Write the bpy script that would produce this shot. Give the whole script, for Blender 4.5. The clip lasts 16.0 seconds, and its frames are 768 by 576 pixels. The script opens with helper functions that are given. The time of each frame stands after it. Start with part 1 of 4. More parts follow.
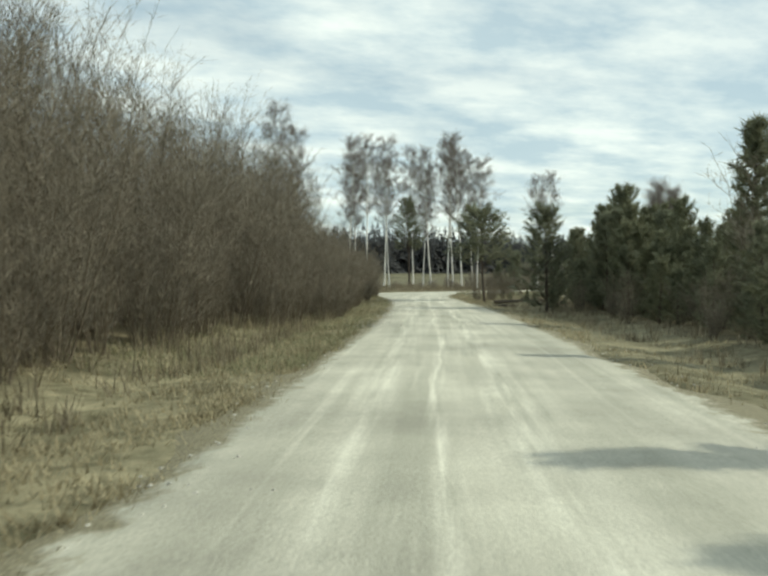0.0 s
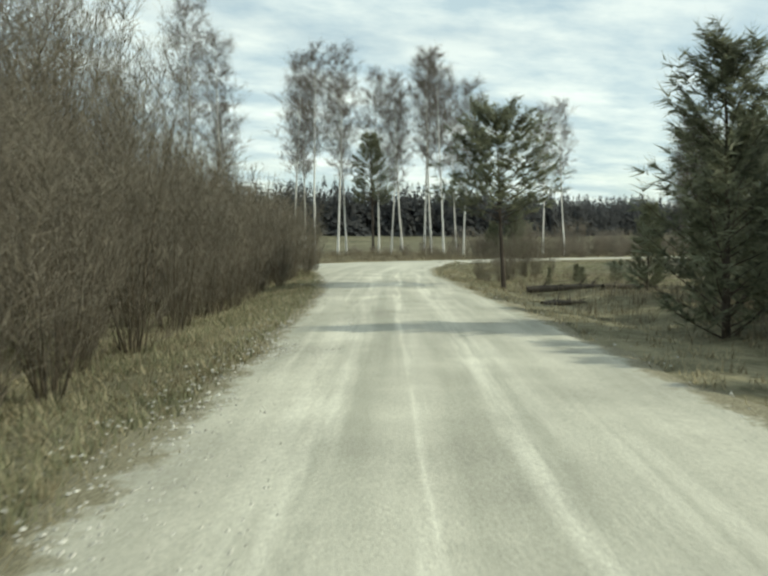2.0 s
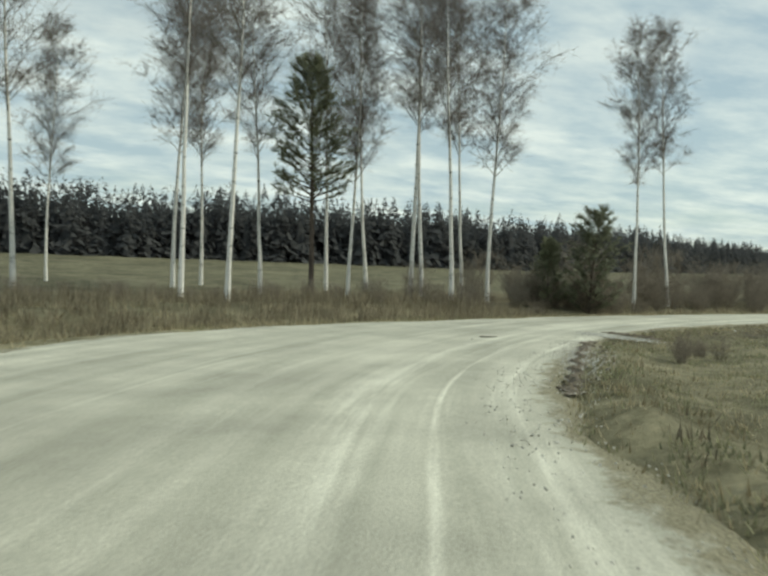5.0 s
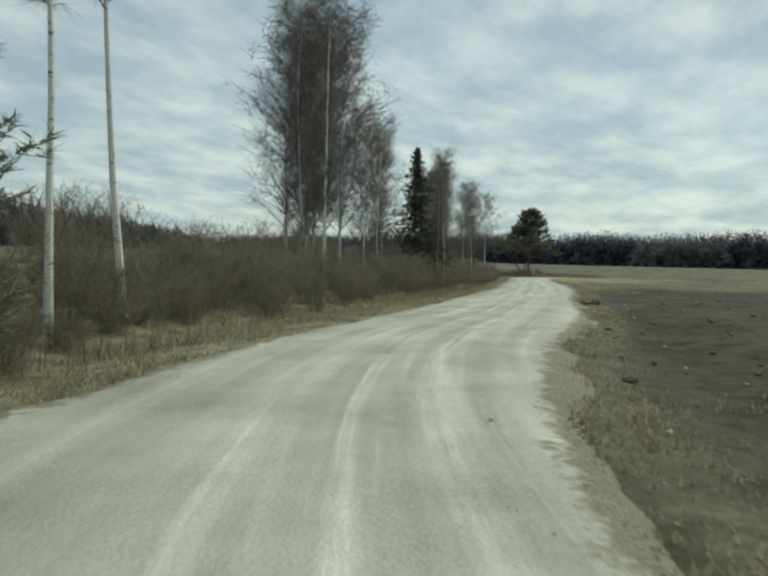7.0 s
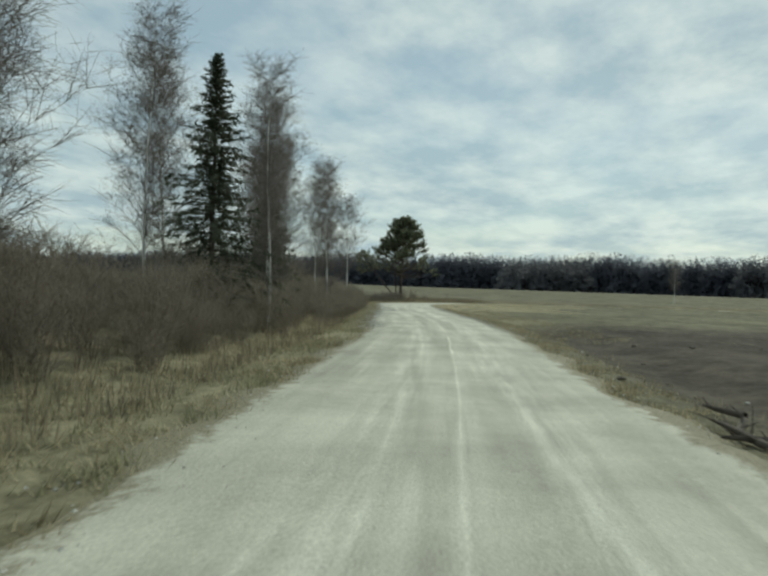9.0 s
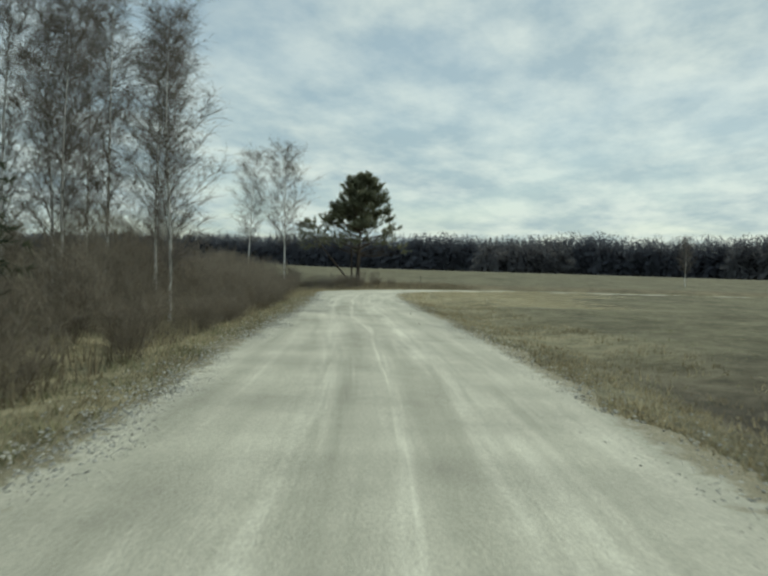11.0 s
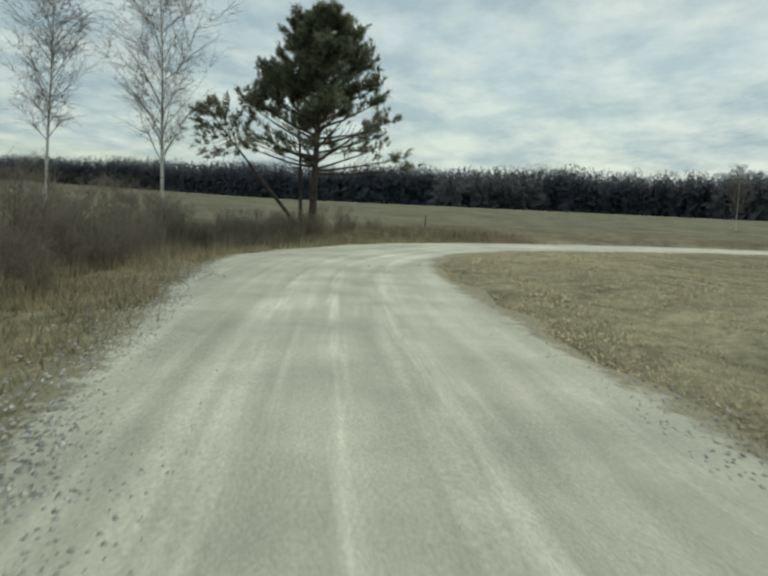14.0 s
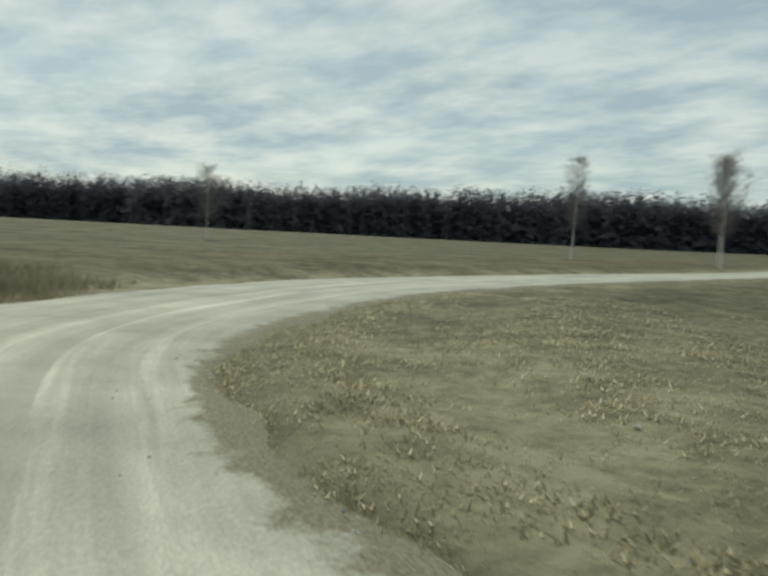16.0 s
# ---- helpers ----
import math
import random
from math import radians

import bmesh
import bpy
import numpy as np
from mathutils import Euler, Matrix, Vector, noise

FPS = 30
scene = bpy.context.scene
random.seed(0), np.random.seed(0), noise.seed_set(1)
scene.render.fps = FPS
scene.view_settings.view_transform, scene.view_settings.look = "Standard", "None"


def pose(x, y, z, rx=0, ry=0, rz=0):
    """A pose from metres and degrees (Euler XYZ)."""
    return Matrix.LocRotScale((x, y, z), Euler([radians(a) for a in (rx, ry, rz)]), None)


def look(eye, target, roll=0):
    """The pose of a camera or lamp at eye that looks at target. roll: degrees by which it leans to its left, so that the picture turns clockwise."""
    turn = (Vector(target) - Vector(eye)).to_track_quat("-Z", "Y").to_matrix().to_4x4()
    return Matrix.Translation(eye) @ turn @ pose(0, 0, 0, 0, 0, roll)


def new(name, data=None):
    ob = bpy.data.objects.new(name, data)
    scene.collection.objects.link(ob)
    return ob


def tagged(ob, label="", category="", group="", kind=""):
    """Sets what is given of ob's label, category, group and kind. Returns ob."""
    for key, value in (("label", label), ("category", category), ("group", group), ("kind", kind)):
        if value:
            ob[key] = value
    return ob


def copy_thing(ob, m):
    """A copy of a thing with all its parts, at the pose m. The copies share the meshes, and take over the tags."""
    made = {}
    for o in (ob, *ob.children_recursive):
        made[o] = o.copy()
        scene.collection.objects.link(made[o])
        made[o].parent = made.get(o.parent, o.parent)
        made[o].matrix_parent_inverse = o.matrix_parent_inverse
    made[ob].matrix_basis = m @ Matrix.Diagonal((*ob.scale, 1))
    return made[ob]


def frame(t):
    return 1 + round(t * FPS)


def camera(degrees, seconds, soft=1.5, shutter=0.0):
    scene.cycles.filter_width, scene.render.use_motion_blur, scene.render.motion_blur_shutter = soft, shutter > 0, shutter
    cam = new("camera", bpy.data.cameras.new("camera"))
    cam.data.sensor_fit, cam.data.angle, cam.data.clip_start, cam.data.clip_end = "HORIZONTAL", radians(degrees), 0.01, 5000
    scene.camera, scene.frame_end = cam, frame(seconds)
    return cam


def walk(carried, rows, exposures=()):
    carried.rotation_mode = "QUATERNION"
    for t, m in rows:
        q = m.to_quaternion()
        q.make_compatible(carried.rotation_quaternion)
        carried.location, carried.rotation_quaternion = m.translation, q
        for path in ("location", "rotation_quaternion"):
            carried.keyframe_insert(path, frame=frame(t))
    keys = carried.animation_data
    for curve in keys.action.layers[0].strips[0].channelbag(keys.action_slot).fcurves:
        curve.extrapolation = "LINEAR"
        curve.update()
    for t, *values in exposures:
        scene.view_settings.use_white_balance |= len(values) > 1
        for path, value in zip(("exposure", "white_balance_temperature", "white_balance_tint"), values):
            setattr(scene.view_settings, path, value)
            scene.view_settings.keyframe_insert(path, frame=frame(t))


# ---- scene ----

# ---- camera ----
cam = camera(51.8, 16.0, soft=2.6, shutter=0.12)
PATH = [
    (0, (-26.56, -14.80, 1.5), (-22.26, -5.78, 1.37), -0.0),
    (0.5, (-23.59, -8.99, 1.5), (-19.03, -0.09, 1.42), 0.9),
    (1, (-20.46, -3.66, 1.5), (-16.05, 5.32, 1.74), 1.1),
    (1.5, (-17.51, 1.57, 1.5), (-14.03, 10.93, 1.07), -0.7),
    (2, (-14.69, 6.71, 1.5), (-10.07, 15.56, 0.91), 0.0),
    (2.5, (-11.85, 11.64, 1.5), (-8.41, 21.02, 1.14), -0.8),
    (3, (-9.22, 16.94, 1.5), (-5.29, 26.08, 0.48), 0.0),
    (3.5, (-6.34, 22.14, 1.5), (-1.59, 30.93, 1.30), 1.7),
    (4, (-3.55, 27.42, 1.5), (1.08, 36.28, 1.30), 1.7),
    (4.5, (-0.79, 32.77, 1.5), (3.84, 41.63, 1.30), 1.7),
    (5, (2.15, 38.11, 1.5), (7.25, 46.71, 1.30), 1.7),
    (5.5, (5.55, 43.33, 1.5), (12.17, 50.82, 1.27), 1.2),
    (6, (9.64, 48.27, 1.5), (17.43, 54.54, 1.32), 1.5),
    (6.5, (14.61, 52.26, 1.5), (23.91, 55.94, 1.35), 2.4),
    (7, (20.19, 55.41, 1.5), (29.82, 58.10, 1.19), 1.4),
    (7.5, (26.18, 57.63, 1.5), (35.88, 60.07, 1.39), 3.0),
    (8, (32.58, 58.92, 1.5), (42.56, 59.53, 1.41), 3.2),
    (8.5, (39.05, 59.29, 1.5), (49.05, 59.18, 1.50), 4.1),
    (9, (45.46, 59.20, 1.5), (55.41, 60.19, 1.51), 1.9),
    (9.5, (51.79, 59.20, 1.5), (61.67, 60.79, 1.56), 0.3),
    (10, (58.09, 59.35, 1.5), (67.92, 61.20, 1.69), 1.0),
    (10.5, (64.30, 59.45, 1.5), (74.29, 59.91, 1.30), 1.7),
    (11, (70.44, 59.82, 1.5), (80.41, 60.45, 1.30), 1.7),
    (11.5, (76.50, 60.24, 1.5), (86.47, 61.02, 1.30), 1.7),
    (12, (82.47, 60.75, 1.5), (92.42, 61.68, 1.30), 1.7),
    (12.5, (88.31, 61.38, 1.5), (98.19, 62.76, 0.83), 3.3),
    (13, (93.98, 62.20, 1.5), (103.50, 65.20, 0.92), 3.2),
    (13.5, (99.65, 63.01, 1.5), (109.33, 65.20, 0.32), 2.8),
    (14, (105.22, 63.71, 1.5), (115.17, 63.60, 0.49), 2.6),
    (14.5, (110.60, 64.10, 1.5), (120.23, 66.72, 0.84), 2.1),
    (15, (115.97, 64.57, 1.5), (125.94, 64.80, 0.70), 4.2),
    (15.5, (121.47, 64.63, 1.5), (131.45, 64.58, 0.95), 4.3),
    (15.8, (124.75, 64.43, 1.5), (133.60, 59.84, 0.73), 3.1),
    (16, (126.92, 64.19, 1.5), (134.24, 57.40, 0.89), 2.7),
]
walk(cam, [(t, look(eye, target, roll)) for t, eye, target, roll in PATH],
     exposures=[(0, 0.27, 7050, -3), (3, 0.3, 7000, -4), (5.5, -0.12, 6950, -4), (8, -0.3, 6600, -6), (12.5, -0.3, 6800, -5), (16, -0.35, 6850, -3)])

# ---- world, sun ----
SUN_AZ = math.atan2(0.905, -0.425)      # clockwise from +y
SUN_EL = radians(37)
sun_way = Vector((math.sin(SUN_AZ) * math.cos(SUN_EL), math.cos(SUN_AZ) * math.cos(SUN_EL), math.sin(SUN_EL)))

world = bpy.data.worlds.new("sky")
scene.world = world
world.use_nodes = True
wt = world.node_tree
wt.nodes.clear()


def node(tree, kind, **values):
    n = tree.nodes.new(kind)
    for key, value in values.items():
        if key in n.inputs:
            n.inputs[key].default_value = value
    return n


w_out = wt.nodes.new("ShaderNodeOutputWorld")
w_bg = node(wt, "ShaderNodeBackground", Strength=0.1)
w_sky = wt.nodes.new("ShaderNodeTexSky")
w_sky.sky_type = "NISHITA"
w_sky.sun_disc = False
w_sky.sun_elevation = SUN_EL
w_sky.sun_rotation = SUN_AZ
w_sky.dust_density = 0.6
w_co = wt.nodes.new("ShaderNodeTexCoord")
w_sep = wt.nodes.new("ShaderNodeSeparateXYZ")
w_add = node(wt, "ShaderNodeMath")
w_add.operation = "ADD"
w_add.inputs[1].default_value = 0.13
w_max = node(wt, "ShaderNodeMath")
w_max.operation = "MAXIMUM"
w_max.inputs[1].default_value = 0.07
w_dx = node(wt, "ShaderNodeMath")
w_dx.operation = "DIVIDE"
w_dy = node(wt, "ShaderNodeMath")
w_dy.operation = "DIVIDE"
w_com = wt.nodes.new("ShaderNodeCombineXYZ")
w_no = node(wt, "ShaderNodeTexNoise", Scale=1.15, Detail=8.0, Roughness=0.56, Distortion=0.5)
w_ramp = wt.nodes.new("ShaderNodeValToRGB")
w_ramp.color_ramp.elements[0].position = 0.36
w_ramp.color_ramp.elements[0].color = (0.6, 0.6, 0.6, 1)
w_ramp.color_ramp.elements[1].position = 0.62
w_ramp.color_ramp.elements[1].color = (0.94, 0.94, 0.94, 1)
w_no2 = node(wt, "ShaderNodeTexNoise", Scale=3.2, Detail=5.0, Roughness=0.6)
w_ramp2 = wt.nodes.new("ShaderNodeValToRGB")
w_ramp2.color_ramp.elements[0].position = 0.38
w_ramp2.color_ramp.elements[0].color = (4.9, 6.0, 7.2, 1)
w_ramp2.color_ramp.elements[1].position = 0.64
w_ramp2.color_ramp.elements[1].color = (8.7, 9.2, 9.6, 1)
w_mix = wt.nodes.new("ShaderNodeMixRGB")
L = wt.links.new
L(w_co.outputs["Generated"], w_sep.inputs[0])
L(w_sep.outputs[2], w_add.inputs[0])
L(w_add.outputs[0], w_max.inputs[0])
L(w_sep.outputs[0], w_dx.inputs[0])
L(w_max.outputs[0], w_dx.inputs[1])
L(w_sep.outputs[1], w_dy.inputs[0])
L(w_max.outputs[0], w_dy.inputs[1])
L(w_dx.outputs[0], w_com.inputs[0])
L(w_dy.outputs[0], w_com.inputs[1])
w_map = wt.nodes.new("ShaderNodeMapping")
w_map.inputs["Scale"].default_value = (0.6, 0.85, 1.0)
w_map.inputs["Rotation"].default_value = (0, 0, 0.5)
L(w_com.outputs[0], w_map.inputs[0])
L(w_map.outputs[0], w_no.inputs["Vector"])
L(w_map.outputs[0], w_no2.inputs["Vector"])
L(w_no.outputs[0], w_ramp.inputs[0])
L(w_no2.outputs[0], w_ramp2.inputs[0])
L(w_sky.outputs[0], w_mix.inputs[1])
L(w_ramp2.outputs[0], w_mix.inputs[2])
L(w_ramp.outputs[0], w_mix.inputs[0])
L(w_mix.outputs[0], w_bg.inputs[0])
L(w_bg.outputs[0], w_out.inputs[0])

sun = new("sun", bpy.data.lights.new("sun", "SUN"))
sun.data.energy = 2.55
sun.data.angle = radians(0.7)
sun.data.color = (1.0, 0.95, 0.86)
sun.matrix_world = look(sun_way * 100, (0, 0, 0))


# ---- materials ----
def material(name, low, high, scale, rough=0.9, bump=0.3, scale2=None, spread=(0.35, 0.65), stretch=(1, 1, 1), island=0.0, thin=0.0):
    """A surface whose colour wanders between two tones at two scales, with fine relief."""
    m = bpy.data.materials.new(name)
    m.use_nodes = True
    t = m.node_tree
    b = t.nodes["Principled BSDF"]
    b.inputs["Roughness"].default_value = rough
    b.inputs["Specular IOR Level"].default_value = 0.2
    co = t.nodes.new("ShaderNodeTexCoord")
    mp = t.nodes.new("ShaderNodeMapping")
    mp.inputs["Scale"].default_value = stretch
    t.links.new(co.outputs["Object"], mp.inputs[0])
    n1 = node(t, "ShaderNodeTexNoise", Scale=scale, Detail=6.0, Roughness=0.65)
    n2 = node(t, "ShaderNodeTexNoise", Scale=scale2 or scale * 0.13, Detail=3.0)
    t.links.new(mp.outputs[0], n1.inputs["Vector"])
    t.links.new(mp.outputs[0], n2.inputs["Vector"])
    av = node(t, "ShaderNodeMath")
    av.operation = "ADD"
    t.links.new(n1.outputs[0], av.inputs[0])
    t.links.new(n2.outputs[0], av.inputs[1])
    hf = node(t, "ShaderNodeMath")
    hf.operation = "MULTIPLY"
    hf.inputs[1].default_value = 0.5
    t.links.new(av.outputs[0], hf.inputs[0])
    last = hf
    if island:
        g = t.nodes.new("ShaderNodeNewGeometry")
        sc = node(t, "ShaderNodeMath")
        sc.operation = "MULTIPLY_ADD"
        sc.inputs[1].default_value = island
        sc.inputs[2].default_value = -island / 2
        t.links.new(g.outputs["Random Per Island"], sc.inputs[0])
        ad = node(t, "ShaderNodeMath")
        ad.operation = "ADD"
        t.links.new(hf.outputs[0], ad.inputs[0])
        t.links.new(sc.outputs[0], ad.inputs[1])
        last = ad
    r = t.nodes.new("ShaderNodeValToRGB")
    r.color_ramp.elements[0].position, r.color_ramp.elements[1].position = spread
    r.color_ramp.elements[0].color = (*low, 1)
    r.color_ramp.elements[1].color = (*high, 1)
    t.links.new(last.outputs[0], r.inputs[0])
    t.links.new(r.outputs[0], b.inputs["Base Color"])
    if thin:
        tr = t.nodes.new("ShaderNodeBsdfTranslucent")
        t.links.new(r.outputs[0], tr.inputs["Color"])
        ms = t.nodes.new("ShaderNodeMixShader")
        ms.inputs[0].default_value = thin
        t.links.new(b.outputs[0], ms.inputs[1])
        t.links.new(tr.outputs[0], ms.inputs[2])
        t.links.new(ms.outputs[0], t.nodes["Material Output"].inputs[0])
    if bump:
        bp = node(t, "ShaderNodeBump", Strength=bump, Distance=0.03)
        t.links.new(n1.outputs[0], bp.inputs["Height"])
        t.links.new(bp.outputs[0], b.inputs["Normal"])
    return m


BIRCH = material("birch_bark", (0.04, 0.035, 0.03), (0.72, 0.70, 0.66), 7, 0.8, 0.4, 2.2, (0.36, 0.45), (1, 1, 2.6))
GREY_BARK = material("grey_bark", (0.09, 0.08, 0.065), (0.22, 0.20, 0.17), 9, 0.9, 0.6)
BROWN_BARK = material("pine_bark", (0.045, 0.038, 0.032), (0.14, 0.11, 0.09), 7, 0.9, 0.8)
SHRUB_BARK = material("shrub_bark", (0.075, 0.062, 0.046), (0.17, 0.142, 0.105), 9, 0.9, 0.4)
TWIG = material("bare_twigs", (0.13, 0.114, 0.088), (0.325, 0.288, 0.228), 1.3, 0.85, 0.0, 0.4, (0.3, 0.7), (1, 1, 1), 0.35, 0.25)
BIRCH_TWIG = material("birch_twigs", (0.125, 0.11, 0.102), (0.285, 0.253, 0.235), 1.0, 0.85, 0.0, 0.4, (0.3, 0.7), (1, 1, 1), 0.3, 0.25)
PURPLE_TWIG = material("brown_thicket_twigs", (0.17, 0.145, 0.116), (0.37, 0.325, 0.265), 1.0, 0.85, 0.0, 0.3, (0.3, 0.7), (1, 1, 1), 0.35, 0.3)
NEEDLE = material("pine_needles", (0.115, 0.126, 0.08), (0.275, 0.282, 0.185), 2.0, 0.6, 0.0, 0.6, (0.3, 0.7), (1, 1, 1), 0.35, 0.3)
SPRUCE_NEEDLE = material("spruce_needles", (0.045, 0.055, 0.036), (0.12, 0.135, 0.085), 2.0, 0.6, 0.0, 0.6, (0.3, 0.7), (1, 1, 1), 0.35, 0.3)
# aerial haze is painted into these far-tree colours as a bluish-grey cast
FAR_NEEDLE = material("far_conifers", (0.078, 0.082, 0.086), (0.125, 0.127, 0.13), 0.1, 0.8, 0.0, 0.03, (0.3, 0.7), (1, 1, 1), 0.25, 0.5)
HAZY_NEEDLE = material("haze_tinted_conifers", (0.098, 0.106, 0.132), (0.138, 0.147, 0.172), 0.1, 0.8, 0.0, 0.03, (0.3, 0.7), (1, 1, 1), 0.22, 0.5)
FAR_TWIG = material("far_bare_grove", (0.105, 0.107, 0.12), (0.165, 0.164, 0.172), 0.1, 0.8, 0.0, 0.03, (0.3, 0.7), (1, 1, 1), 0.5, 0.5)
STRAW = material("dry_grass", (0.20, 0.17, 0.105), (0.48, 0.425, 0.29), 0.6, 0.8, 0.0, 0.15, (0.3, 0.7), (1, 1, 1), 0.5, 0.45)
PALE_STRAW = material("matted_straw", (0.38, 0.335, 0.23), (0.68, 0.61, 0.44), 0.9, 0.85, 0.0, 0.2, (0.3, 0.7), (1, 1, 1), 0.6, 0.65)
GREEN_BLADE = material("young_grass", (0.165, 0.17, 0.105), (0.355, 0.345, 0.215), 0.6, 0.8, 0.0, 0.15, (0.3, 0.7), (1, 1, 1), 0.5, 0.45)
WEED = material("dead_weeds", (0.14, 0.12, 0.085), (0.36, 0.315, 0.225), 0.6, 0.85, 0.0, 0.15, (0.3, 0.7), (1, 1, 1), 0.5, 0.45)
STONE = material("gravel_stone", (0.34, 0.328, 0.29), (0.60, 0.58, 0.52), 6, 0.9, 0.3, 2, (0.3, 0.7), (1, 1, 1), 0.5)
CLOD = material("dark_soil_clod", (0.085, 0.072, 0.055), (0.20, 0.17, 0.135), 5, 0.95, 0.6)
DEAD_WOOD = material("dead_wood", (0.05, 0.042, 0.035), (0.16, 0.135, 0.11), 5, 0.9, 0.5)


def gravel_road():
    """Pale packed gravel with polished wheel tracks that run along the road (UV: metres across, metres along)."""
    m = bpy.data.materials.new("gravel_road")
    m.use_nodes = True
    t = m.node_tree
    link = t.links.new
    b = t.nodes["Principled BSDF"]
    b.inputs["Roughness"].default_value = 0.85
    b.inputs["Specular IOR Level"].default_value = 0.25
    uv = t.nodes.new("ShaderNodeUVMap")
    mp = t.nodes.new("ShaderNodeMapping")
    mp.inputs["Scale"].default_value = (1.0, 0.05, 1.0)
    link(uv.outputs[0], mp.inputs[0])
    streak = node(t, "ShaderNodeTexNoise", Scale=1.7, Detail=3.2, Roughness=0.55, Distortion=0.3)
    link(mp.outputs[0], streak.inputs["Vector"])
    r1 = t.nodes.new("ShaderNodeValToRGB")
    r1.color_ramp.elements[0].position = 0.36
    r1.color_ramp.elements[0].color = (0.425, 0.416, 0.343, 1)
    r1.color_ramp.elements[1].position = 0.66
    r1.color_ramp.elements[1].color = (0.57, 0.553, 0.465, 1)
    link(streak.outputs[0], r1.inputs[0])
    mp2 = t.nodes.new("ShaderNodeMapping")
    mp2.inputs["Scale"].default_value = (1.0, 0.035, 1.0)
    mp2.inputs["Location"].default_value = (7.0, 3.0, 0.0)
    link(uv.outputs[0], mp2.inputs[0])
    thin = node(t, "ShaderNodeTexNoise", Scale=3.2, Detail=3.0, Roughness=0.5, Distortion=0.5)
    link(mp2.outputs[0], thin.inputs["Vector"])
    r0 = t.nodes.new("ShaderNodeValToRGB")
    r0.color_ramp.elements[0].position = 0.56
    r0.color_ramp.elements[0].color = (0, 0, 0, 1)
    r0.color_ramp.elements[1].position = 0.70
    r0.color_ramp.elements[1].color = (0.4, 0.4, 0.4, 1)
    link(thin.outputs[0], r0.inputs[0])
    # three lines worn bright by wheels, wandering a little and broken along their length
    across = t.nodes.new("ShaderNodeSeparateXYZ")
    link(uv.outputs[0], across.inputs[0])
    sway = node(t, "ShaderNodeMath")
    sway.operation = "MULTIPLY_ADD"
    sway.inputs[1].default_value = 0.7
    link(thin.outputs[0], sway.inputs[0])
    link(across.outputs[0], sway.inputs[2])
    span = t.nodes.new("ShaderNodeMapRange")
    span.inputs["From Min"].default_value = -2.65
    span.inputs["From Max"].default_value = 3.35
    link(sway.outputs[0], span.inputs["Value"])
    tracks = t.nodes.new("ShaderNodeValToRGB")
    tracks.color_ramp.elements[0].position, tracks.color_ramp.elements[1].position = 0.33, 0.73
    tracks.color_ramp.elements[0].color = tracks.color_ramp.elements[1].color = (0, 0, 0, 1)
    for where, worn in ((0.395, 0.75), (0.45, 0.0), (0.512, 0.0), (0.528, 1.0), (0.546, 0.0), (0.61, 0.0), (0.665, 0.85)):
        tracks.color_ramp.elements.new(where).color = (worn, worn, worn, 1)
    link(span.outputs[0], tracks.inputs[0])
    broken = node(t, "ShaderNodeTexNoise", Scale=5.0, Detail=4.0, Roughness=0.6)
    link(mp.outputs[0], broken.inputs["Vector"])
    r5 = t.nodes.new("ShaderNodeValToRGB")
    r5.color_ramp.elements[0].position = 0.36
    r5.color_ramp.elements[1].position = 0.6
    link(broken.outputs[0], r5.inputs[0])
    worn_by = node(t, "ShaderNodeMath")
    worn_by.operation = "MULTIPLY"
    link(tracks.outputs[0], worn_by.inputs[0])
    link(r5.outputs[0], worn_by.inputs[1])
    most_worn = node(t, "ShaderNodeMath")
    most_worn.operation = "MAXIMUM"
    link(worn_by.outputs[0], most_worn.inputs[0])
    link(r0.outputs[0], most_worn.inputs[1])
    polished = t.nodes.new("ShaderNodeMixRGB")
    polished.inputs[2].default_value = (0.76, 0.74, 0.63, 1)
    link(most_worn.outputs[0], polished.inputs[0])
    link(r1.outputs[0], polished.inputs[1])
    co = t.nodes.new("ShaderNodeTexCoord")
    patch = node(t, "ShaderNodeTexNoise", Scale=0.45, Detail=5.0, Roughness=0.62)
    link(co.outputs["Object"], patch.inputs["Vector"])
    r2 = t.nodes.new("ShaderNodeValToRGB")
    r2.color_ramp.elements[0].position = 0.32
    r2.color_ramp.elements[0].color = (0.74, 0.74, 0.74, 1)
    r2.color_ramp.elements[1].position = 0.66
    r2.color_ramp.elements[1].color = (1.08, 1.08, 1.08, 1)
    link(patch.outputs[0], r2.inputs[0])
    grain = node(t, "ShaderNodeTexNoise", Scale=34.0, Detail=4.0, Roughness=0.75)
    link(co.outputs["Object"], grain.inputs["Vector"])
    r3 = t.nodes.new("ShaderNodeValToRGB")
    r3.color_ramp.elements[0].position = 0.3
    r3.color_ramp.elements[0].color = (0.72, 0.72, 0.72, 1)
    r3.color_ramp.elements[1].position = 0.7
    r3.color_ramp.elements[1].color = (1.15, 1.15, 1.15, 1)
    link(grain.outputs[0], r3.inputs[0])
    last = polished
    for other in (r2, r3):
        mul = t.nodes.new("ShaderNodeMixRGB")
        mul.blend_type = "MULTIPLY"
        mul.inputs[0].default_value = 1.0
        link(last.outputs[0], mul.inputs[1])
        link(other.outputs[0], mul.inputs[2])
        last = mul
    # dirt and dead grass creep in over the rim
    rim = t.nodes.new("ShaderNodeVertexColor")
    rim.layer_name = "rim"
    creep = node(t, "ShaderNodeTexNoise", Scale=2.6, Detail=6.0, Roughness=0.72)
